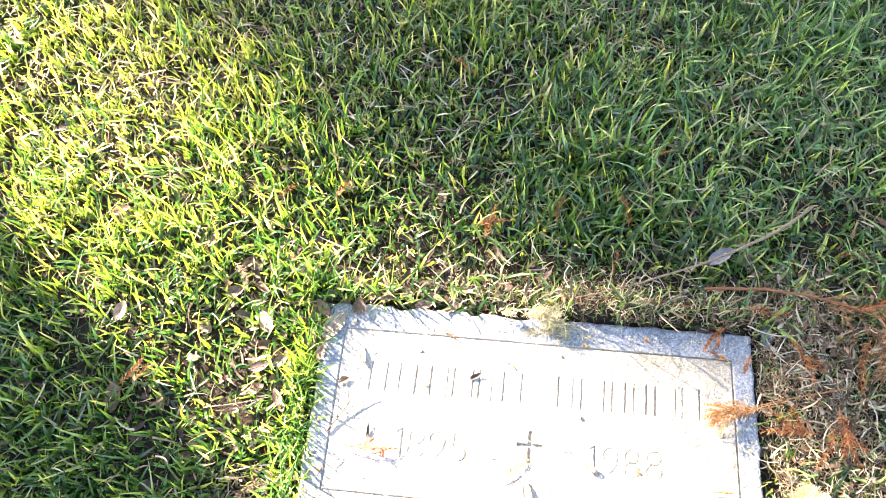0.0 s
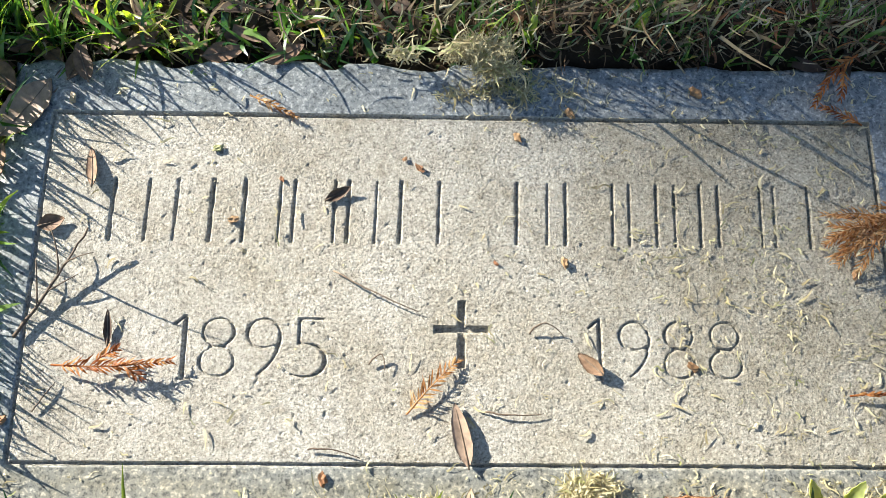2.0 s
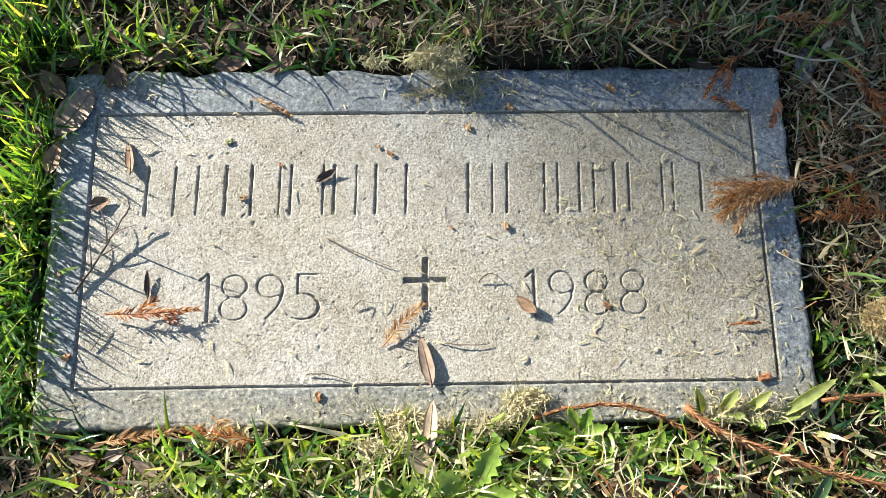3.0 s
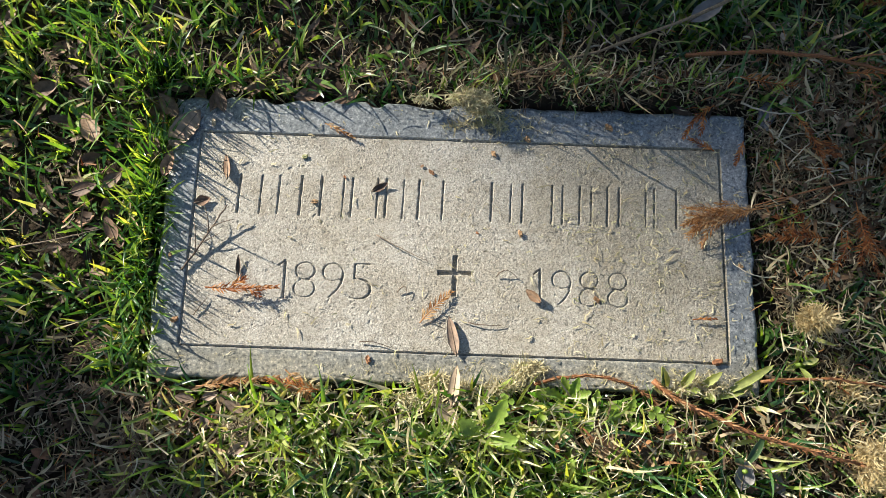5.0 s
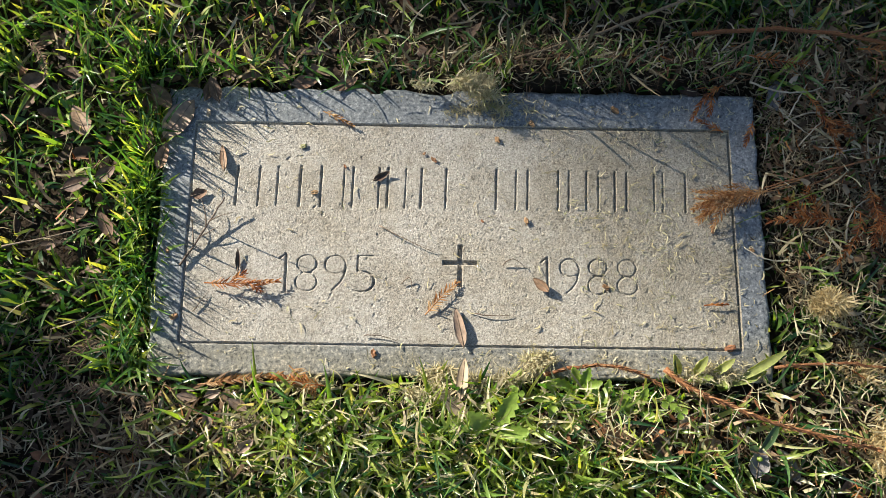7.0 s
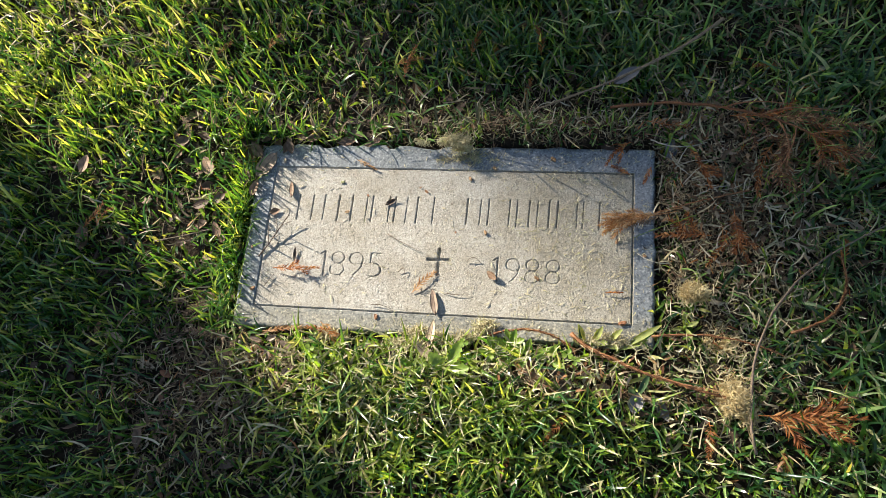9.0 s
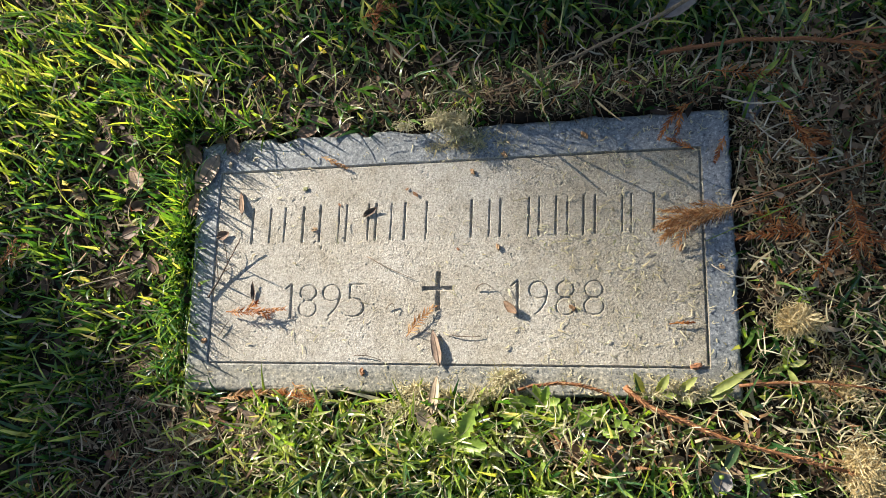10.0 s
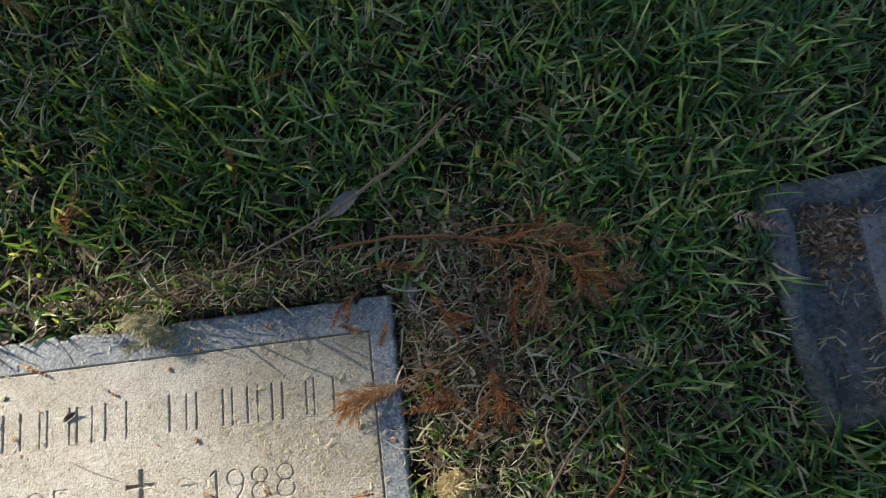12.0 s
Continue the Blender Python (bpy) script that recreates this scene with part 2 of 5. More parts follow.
def bark_material():
    mat, tree, shader = material("bark", 0.9, 0.2)
    wave = tree.nodes.new("ShaderNodeTexWave")
    wave.inputs["Scale"].default_value, wave.inputs["Distortion"].default_value, wave.inputs["Detail"].default_value = 6, 9, 4
    tree.links.new(tree.nodes.new("ShaderNodeTexCoord").outputs["Object"], wave.inputs["Vector"])
    tree.links.new(ramp(tree, wave.outputs["Fac"], [(0.1, (0.06, 0.04, 0.03)), (0.8, (0.22, 0.14, 0.09))]), shader.inputs["Base Color"])
    relief(tree, shader, wave.outputs["Fac"], 1.0, 0.03)
    return mat


DUFF = leafy("duff", [(0.0, (0.028, 0.02, 0.014)), (0.3, (0.07, 0.05, 0.03)), (0.6, (0.045, 0.08, 0.019)), (0.8, (0.09, 0.12, 0.03)), (0.95, (0.18, 0.145, 0.095)), (1.0, (0.13, 0.06, 0.024))], sheer=0.1, rough=0.8, spec=0.15, scale=90)
BARK = bark_material()
FOLIAGE = leafy("foliage", [(0.0, (0.03, 0.06, 0.015)), (0.7, (0.06, 0.10, 0.02)), (1.0, (0.16, 0.11, 0.03))], sheer=0.2, scale=3)


# ---- builders ----
def mesh_object(name, verts, faces, mat, smooth=True):
    me = bpy.data.meshes.new(name)
    me.from_pydata(verts, [], faces)
    me.materials.append(mat)
    if smooth:
        me.polygons.foreach_set("use_smooth", [True] * len(me.polygons))
    me.update()
    return new(name, me)


def quads_object(name, verts, quads, mat, smooth=True):
    """A mesh from two arrays, quickly."""
    me = bpy.data.meshes.new(name)
    me.vertices.add(len(verts))
    me.vertices.foreach_set("co", np.asarray(verts, np.float32).ravel())
    me.loops.add(quads.size)
    me.loops.foreach_set("vertex_index", quads.astype(np.int32).ravel())
    me.polygons.add(len(quads))
    me.polygons.foreach_set("loop_start", np.arange(0, quads.size, 4, dtype=np.int32))
    me.polygons.foreach_set("use_smooth", np.full(len(quads), smooth))
    me.materials.append(mat)
    me.update(calc_edges=True)
    me.validate()
    return new(name, me)


def thing(name, x, y, z, label, category, group="", rz=0.0, rx=0.0, ry=0.0, kind=""):
    ob = new(name)
    ob.empty_display_size = 0.02
    ob.matrix_basis = pose(x, y, z, rx, ry, rz)
    return tagged(ob, label, category, group, kind)


def part(ob, parent, label=""):
    ob.parent = parent
    return tagged(ob, label) if label else ob


def tube(points, radii, sides=6):
    """Vertices and faces of a round bar along points."""
    points = [Vector(p) for p in points]
    verts, faces = [], []
    for n, p in enumerate(points):
        ahead = (points[min(n + 1, len(points) - 1)] - points[max(n - 1, 0)]).normalized()
        side = ahead.cross(Vector((0.13, 0.21, 1))).normalized()
        up = side.cross(ahead)
        for k in range(sides):
            a = 2 * math.pi * k / sides
            verts.append(p + radii[n] * (math.cos(a) * side + math.sin(a) * up))
    for n in range(len(points) - 1):
        for k in range(sides):
            a, b = n * sides + k, n * sides + (k + 1) % sides
            faces.append((a, b, b + sides, a + sides))
    faces.append(tuple(range(sides))[::-1])
    faces.append(tuple(len(verts) - sides + k for k in range(sides)))
    return verts, faces


def bend(a, b, c, count):
    """Points of a smooth arc from a by way of b to c."""
    a, b, c = Vector(a), Vector(b), Vector(c)
    middle = 2 * b - (a + c) / 2
    return [(1 - u) ** 2 * a + 2 * u * (1 - u) * middle + u * u * c for u in (n / (count - 1) for n in range(count))]


def soil_height(x, y):
    """Gentle dips, a thatch ridge along the stone's north side and turf grown up on its south side."""
    z = -0.018 + 0.004 * np.sin(7 * x + 1.3) * np.cos(6 * y + 0.4) + 0.003 * np.sin(19 * x + 2 * y) * np.sin(17 * y - 1) + 0.0015 * np.sin(43 * x - 11 * y)
    ridge = np.exp(-(((y - 0.173) / 0.021) ** 2)) * (0.35 / (1 + np.exp(-(x + 0.19) / 0.02)) + 0.65 / (1 + np.exp(-(x - 0.04) / 0.015))) / (1 + np.exp((x - 0.3) / 0.03))
    mat = np.exp(-(((y - 0.09) / 0.13) ** 2)) / (1 + np.exp(-(x - 0.33) / 0.006)) / (1 + np.exp((x - 0.6) / 0.04))
    turf = np.exp(-(((y + 0.21) / 0.05) ** 2)) / (1 + np.exp(-(x + 0.22) / 0.025)) / (1 + np.exp((x - 0.36) / 0.05))
    z = z - 0.03 / ((1 + np.exp(-(x - 0.775) / 0.005)) * (1 + np.exp(-(y + 0.035) / 0.005)) * (1 + np.exp((y - 0.205) / 0.005)) * (1 + np.exp((x - 1.335) / 0.005)))
    return z + 0.032 * ridge + 0.015 * turf + 0.009 * mat + 0.016 * np.exp(-(((x + 0.375) / 0.07) ** 2) - ((y - 0.185) / 0.05) ** 2)


# the two markers on the plan: west, east, south, north
STONE = (-0.305, 0.304, -0.151, 0.146)
OTHER = (0.752, 1.362, -0.06, 0.231)


def over(x, y, box, margin=0.0):
    return (x > box[0] - margin) & (x < box[1] + margin) & (y > box[2] - margin) & (y < box[3] + margin)


def bump2(x, y, cx, cy, sx, sy):
    return np.exp(-(((x - cx) / sx) ** 2) - ((y - cy) / sy) ** 2)


def dryness(x, y):
    """0 where the lawn is lush, 1 where it is thatch and litter."""
    d = 0.95 * bump2(x, y, 0.13, 0.195, 0.22, 0.06) + 0.95 * bump2(x, y, 0.39, 0.08, 0.12, 0.15) + 0.42 * bump2(x, y, 0.62, 0.0, 0.2, 0.12)
    d = d + 0.95 * bump2(x, y, -0.34, -0.25, 0.14, 0.13) + 0.5 * bump2(x, y, -0.31, 0.15, 0.06, 0.05) + 0.12 * bump2(x, y, -0.38, 0.15, 0.09, 0.16) + 0.5 * bump2(x, y, 0.42, -0.2, 0.12, 0.1) + 0.45 * bump2(x, y, -0.27, 0.185, 0.075, 0.045) + 0.5 * bump2(x, y, -0.12, 0.205, 0.13, 0.05)
    d = d + 0.35 * bump2(x, y, 0.7, 0.12, 0.06, 0.2) + 0.5 * bump2(x, y, 0.1, -0.2, 0.2, 0.035) + 1.1 * bump2(x, y, 0.19, -0.2, 0.085, 0.026)
    d = d + 0.16 * np.sin(13 * x + 3 * y) * np.sin(11 * y - 5 * x + 1) + 0.08
    return np.clip(d, 0, 1)


def canopy(x, y):
    """The height at which litter lies."""
    if over(x, y, STONE):
        return 0.0012
    if over(x, y, OTHER):
        return -0.006
    return float(soil_height(np.float64(x), np.float64(y))) + 0.011 + 0.012 * float(1 - dryness(np.float64(x), np.float64(y)))


rng = np.random.default_rng(7)


def ribbons(name, roots, length, width, heading, lean, curl, mat, bands=4, twist=0.0, sway=0.0, fold=0.0, blunt=2.2, kink=0.0):
    """Many thin blades in one mesh: they leave the root leaning, bend over by curl, may be folded along the middle and kinked sideways."""
    n = len(roots)
    u = np.linspace(0, 1, bands + 1)
    angle = lean[:, None] + curl[:, None] * u[None]
    turn = heading[:, None] + sway * (rng.random(n) - 0.5)[:, None] * 2 * u[None]
    if kink:
        turn = turn + kink * rng.normal(0, 1, n)[:, None] * np.sin(rng.uniform(3, 9, n)[:, None] * u[None] + rng.uniform(0, 6, n)[:, None])
    step = (length / bands)[:, None]
    out, up = np.sin(angle) * step, np.cos(angle) * step
    x = roots[:, 0:1] + np.concatenate([np.zeros((n, 1)), np.cumsum((out * np.cos(turn))[:, :-1], 1)], 1)
    y = roots[:, 1:2] + np.concatenate([np.zeros((n, 1)), np.cumsum((out * np.sin(turn))[:, :-1], 1)], 1)
    z = roots[:, 2:3] + np.concatenate([np.zeros((n, 1)), np.cumsum(up[:, :-1], 1)], 1)
    wide = 0.5 * width[:, None] * np.clip(1.05 - u ** blunt, 0.06, 1)[None]
    roll = (rng.random(n) - 0.5)[:, None] * 2 * twist * (0.4 + u[None])
    flat, lift = np.cos(roll) * wide, np.sin(roll) * wide
    sx, sy = -np.sin(turn) * flat, np.cos(turn) * flat
    columns = [np.stack([x - sx, y - sy, z - lift], -1), np.stack([x + sx, y + sy, z + lift], -1)]
    if fold:
        keel = fold * wide
        columns.insert(1, np.stack([x + keel * np.cos(angle) * np.cos(turn), y + keel * np.cos(angle) * np.sin(turn), z - keel * np.sin(angle)], -1))
    across = len(columns)
    verts = np.stack(columns, 2).reshape(-1, 3)
    base = (np.arange(n) * across * (bands + 1))[:, None, None, None]
    k = (across * np.arange(bands))[None, :, None, None]
    c = np.arange(across - 1)[None, None, :, None]
    quads = (base + k + c + np.array([0, 1, across + 1, across])[None, None, None]).reshape(-1, 4)
    return quads_object(name, verts, quads, mat)


def scatter(count, west, east, south, north, chance, clump=0):
    """Root places over a field, kept with a chance that depends on the place."""
    x, y = rng.uniform(west, east, count), rng.uniform(south, north, count)
    if clump:
        lead = rng.integers(0, count, count) // clump * clump
        x, y = x[lead] + rng.normal(0, 0.007, count), y[lead] + rng.normal(0, 0.007, count)
    keep = (rng.random(count) < chance(x, y)) & ~over(x, y, STONE, 0.004) & ~over(x, y, OTHER, 0.003)
    x, y = x[keep], y[keep]
    return np.stack([x, y, soil_height(x, y) - 0.003], 1)


def field(shape, blur, seed):
    """A soft random field, about -1 to 1 strong."""
    r = np.random.default_rng(seed).standard_normal(shape)
    fy, fx = np.fft.fftfreq(shape[0])[:, None], np.fft.rfftfreq(shape[1])[None]
    r = np.fft.irfft2(np.fft.rfft2(r) * np.exp(-2 * (math.pi * blur) ** 2 * (fx ** 2 + fy ** 2)), shape)
    return r / r.std()


# ---- ground ----
def build_ground():
    fine_x, fine_y = np.arange(-1.3, 1.701, 0.0125), np.arange(-0.9, 1.201, 0.0125)
    far = np.array([0.3, 0.8, 2, 4, 8, 15, 30, 60, 120, 240, 480.0])
    xs, ys = np.r_[-1.3 - far[::-1], fine_x, 1.7 + far], np.r_[-0.9 - far[::-1], fine_y, 1.2 + far]
    x, y = np.meshgrid(xs, ys)
    z = soil_height(x, y)
    verts = np.stack([x, y, z], -1).reshape(-1, 3)
    nx = len(xs)
    i = (np.arange(len(ys) - 1)[:, None] * nx + np.arange(nx - 1)[None]).ravel()
    ob = quads_object("ground", verts, np.stack([i, i + 1, i + nx + 1, i + nx], 1), SOIL)
    tagged(ob, "dark brown soil and lawn ground of a cemetery", "ground", kind="structure")


build_ground()


# ---- the grave marker ----
def digit_outline(character, size):
    """The outline of a character of the built-in font as line pieces, its middle at 0 and its foot at 0."""
    text = bpy.data.curves.new("digit", "FONT")
    text.body, text.size, text.resolution_u = character, size, 6
    ob = new("digit", text)
    bpy.context.view_layer.update()
    me = bpy.data.meshes.new_from_object(ob.evaluated_get(bpy.context.evaluated_depsgraph_get()))
    co = np.array([v.co[:2] for v in me.vertices])
    counts = {}
    for poly in me.polygons:
        for key in poly.edge_keys:
            counts[key] = counts.get(key, 0) + 1
    rim = np.array([key for key, n in counts.items() if n == 1])
    bpy.data.objects.remove(ob)
    bpy.data.curves.remove(text)
    bpy.data.meshes.remove(me)
    a, b = co[rim[:, 0]], co[rim[:, 1]]
    middle = (co.min(0) + co.max(0)) / 2
    shift = np.array([middle[0], co[:, 1].min()])
    return a - shift, b - shift, co.max(0) - co.min(0)


def inside_depth(px, py, a, b):
    """How deep inside an outline points lie; negative outside."""
    p = np.stack([px, py], -1)[:, None]
    ab = (b - a)[None]
    u = np.clip(((p - a[None]) * ab).sum(-1) / np.maximum((ab ** 2).sum(-1), 1e-12), 0, 1)
    away = np.sqrt((((a[None] + u[..., None] * ab) - p) ** 2).sum(-1)).min(1)
    ya, yb, xa, xb = a[None, :, 1], b[None, :, 1], a[None, :, 0], b[None, :, 0]
    cross = (ya > p[..., 1]) != (yb > p[..., 1])
    at = xa + (p[..., 1] - ya) / np.where(yb == ya, 1e-9, yb - ya) * (xb - xa)
    odd = (cross & (at > p[..., 0])).sum(1) % 2 == 1
    return np.where(odd, away, -away)


def bar_depth(x, y, x0, y0, x1, y1, half):
    """How deep points lie inside a bar of a half width from one end to the other."""
    dx, dy = x1 - x0, y1 - y0
    u = np.clip(((x - x0) * dx + (y - y0) * dy) / (dx * dx + dy * dy), 0, 1)
    return half - np.hypot(x - x0 - u * dx, y - y0 - u * dy)


PANEL_BOX = (-0.274, 0.274, -0.120, 0.1055)


def build_marker():
    cell = 0.0007
    xs, ys = np.arange(STONE[0], STONE[1] + cell / 2, cell), np.arange(STONE[2], STONE[3] + cell / 2, cell)
    x, y = np.meshgrid(xs, ys)
    shape = x.shape
    in_panel = (x > PANEL_BOX[0]) & (x < PANEL_BOX[1]) & (y > PANEL_BOX[2]) & (y < PANEL_BOX[3])
    # frosted panel: rough and pitted; border: nearly smooth
    rough = 0.00007 * field(shape, 0.8, 1) + 0.00004 * field(shape, 2.0, 2) + 0.00012 * field(shape, 30, 3)
    pits = field(shape, 1.3, 4)
    rough = rough - 0.0007 * np.clip(pits - 1.8, 0, 1)
    z = np.where(in_panel, rough - 0.0003, 0.00004 * field(shape, 1.5, 5) + 0.00012 * field(shape, 20, 6) - 0.0003 * np.clip(field(shape, 1.2, 8) - 2.6, 0, 1))
    wobble = 0.00018 * field(shape, 3, 9)
    cut = np.zeros(shape)
    pieces, names = in_panel.astype(np.int32), ["border", "panel"]

    def carve(depth, name, slope=2.2, floor=0.0032):
        np.maximum(cut, np.clip(depth * slope, 0, floor), out=cut)
        pieces[depth > 0] = len(names)
        names.append(name)

    w, e, s, n = PANEL_BOX
    for x0, y0, x1, y1 in ((w, n, e, n), (w, s, e, s), (w, s, w, n), (e, s, e, n)):
        carve(bar_depth(x, y, x0, y0, x1, y1, 0.0014) + wobble * 0.7, "groove", 3.0, 0.0028)
    # two words: plain bars, two for each letter, one stout and one slim
    foot, head = 0.0185, 0.0592
    for west, east, first in ((-0.229, -0.2065, 1.5), (-0.188, -0.165, 0.8), (-0.144, -0.121, 1.6), (-0.112, -0.0855, 1.4), (-0.0765, -0.0585, 1.7), (-0.0425, -0.0175, 1.5),
                              (0.0335, 0.0535, 1.6), (0.0655, 0.0965, 1.3), (0.1075, 0.1255, 1.0), (0.1375, 0.1545, 1.0), (0.1665, 0.1945, 1.3), (0.2035, 0.2265, 0.9)):
        carve(bar_depth(x, y, west, foot, west + 0.001, head, first * 0.00065 + 0.0006) + wobble, "engraved_bar", 2.0, 0.003)
        carve(bar_depth(x, y, east, foot, east + 0.001, head, (2.4 - first) * 0.00065 + 0.0006) + wobble, "engraved_bar", 2.0, 0.003)
    # the two years
    for character, cx, wide in (("1", -0.1745, 0.0), ("8", -0.154, 0.0272), ("9", -0.1255, 0.0268), ("5", -0.0968, 0.0268), ("1", 0.085, 0.0), ("9", 0.107, 0.0248), ("8", 0.135, 0.0248), ("8", 0.1642, 0.0255)):
        a, b, size = digit_outline(character, 0.0495)
        near = (np.abs(x - cx) < 0.03) & (y > -0.08) & (y < -0.02)
        foot_y, tall = (-0.0705, 0.0415) if cx < 0 else (-0.0695, 0.0405)
        grown = np.array([(wide or 1.1 * size[0]) / size[0], tall / size[1]])
        deep = np.full(shape, -1.0)
        deep[near] = inside_depth(x[near] - cx, y[near] - foot_y, a * grown, b * grown) - ((0.0020 if cx < 0 else 0.0017) if wide else 0.0010)
        if not wide:
            head_y = foot_y + tall
            deep = np.maximum(deep, np.maximum(bar_depth(x, y, cx - 0.0065, head_y - 0.0065, cx, head_y - 0.001, 0.0011), bar_depth(x, y, cx - 0.003, foot_y + 0.001, cx + 0.0045, foot_y + 0.001, 0.0009)))
        carve(deep + wobble * 0.7, "engraved_digit", 2.2 if cx < 0 else 1.7, 0.0026)
    # the cross: square channels with a flat, picked floor
    channel = np.maximum(np.minimum(0.0028 - np.abs(x + 0.002), 0.0215 - np.abs(y + 0.0405)), np.minimum(0.0175 - np.abs(x + 0.002), 0.0026 - np.abs(y + 0.0375)))
    carve(channel + wobble * 0.6, "engraved_cross", 3.5, 0.0032)
    z = z - cut + np.where(cut > 0.0015, 0.0002 * field(shape, 1.5, 11), 0)
    # worn, chipped rim
    along = field((8, max(shape)), 9, 12)[0] * 0.0007
    chips = np.clip(field((8, max(shape)), 12, 13)[0] - 0.25, 0, 1.6) * 0.0032
    north = chips[: shape[1]] * np.where(xs < 0.03, 1.0, 0.4) + along[: shape[1]]
    gap = np.minimum.reduce([STONE[3] - y, y - STONE[2], x - STONE[0], STONE[1] - x])
    radius = 0.0045
    inner = np.clip(radius - gap, 0, radius)
    z = z - (radius - np.sqrt(radius ** 2 - inner ** 2)) - 0.0004 * np.clip(field(shape, 3, 14), 0, 3) * (gap < 0.005)
    near_n, near_s = np.clip(1 - (STONE[3] - y) / 0.012, 0, 1), np.clip(1 - (y - STONE[2]) / 0.01, 0, 1)
    near_w, near_e = np.clip(1 - (x - STONE[0]) / 0.01, 0, 1), np.clip(1 - (STONE[1] - x) / 0.01, 0, 1)
    px = x + near_w * along[: shape[0], None] - near_e * along[::-1][: shape[0], None]
    py = y - near_n * north[None] + near_s * along[::-1][: shape[1]][None]
    verts = np.stack([px, py, z], -1).reshape(-1, 3)
    rows, cols = shape
    i = (np.arange(rows - 1)[:, None] * cols + np.arange(cols - 1)[None]).ravel()
    quads = np.stack([i, i + 1, i + cols + 1, i + cols], 1)
    # sides down into the soil
    rim = np.r_[np.arange(cols), np.arange(1, rows) * cols + cols - 1, (rows - 1) * cols + np.arange(cols - 2, -1, -1), np.arange(rows - 2, 0, -1) * cols]
    stack, last, total = [verts], rim, len(verts)
    for depth in (0.009, 0.025, 0.06, 0.09):
        ring = verts[rim].copy()
        ring[:, 2] = -depth
        ring[:, :2] += 0.0012 * np.random.default_rng(int(depth * 1000)).standard_normal((len(rim), 2))
        fresh = total + np.arange(len(rim))
        quads = np.r_[quads, np.stack([last, fresh, np.roll(fresh, -1), np.roll(last, -1)], 1)]
        stack.append(ring)
        last, total = fresh, total + len(rim)
    everything = np.concatenate(stack)
    which = np.zeros(len(quads), np.int32)
    which[: len(i)] = pieces[:-1, :-1].ravel()
    root = thing("grave_marker", 0, 0, -0.09, "flat grey granite grave marker with frosted panel, engraved years and cross", "grave marker")
    panel = None
    for k, name in enumerate(names):
        mine = quads[which == k]
        if not len(mine):
            continue
        used, at = np.unique(mine, return_inverse=True)
        ob = part(quads_object(name, everything[used] + np.array([0, 0, 0.09]), at.reshape(-1, 4), BORDER if k == 0 else PANEL), root if k < 2 else panel)
        panel = ob if k == 1 else panel
    return root


build_marker()


def box_mesh(west, east, south, north, low, high, bevel):
    bm = bmesh.new()
    bmesh.ops.create_cube(bm, size=1)
    for v in bm.verts:
        v.co = ((west + east) / 2 + v.co.x * (east - west), (south + north) / 2 + v.co.y * (north - south), (low + high) / 2 + v.co.z * (high - low))
    bmesh.ops.bevel(bm, geom=bm.edges[:], offset=bevel, segments=3, affect="EDGES", profile=0.5)
    me = bpy.data.meshes.new("block")
    bm.to_mesh(me)
    bm.free()
    me.polygons.foreach_set("use_smooth", [True] * len(me.polygons))
    return me


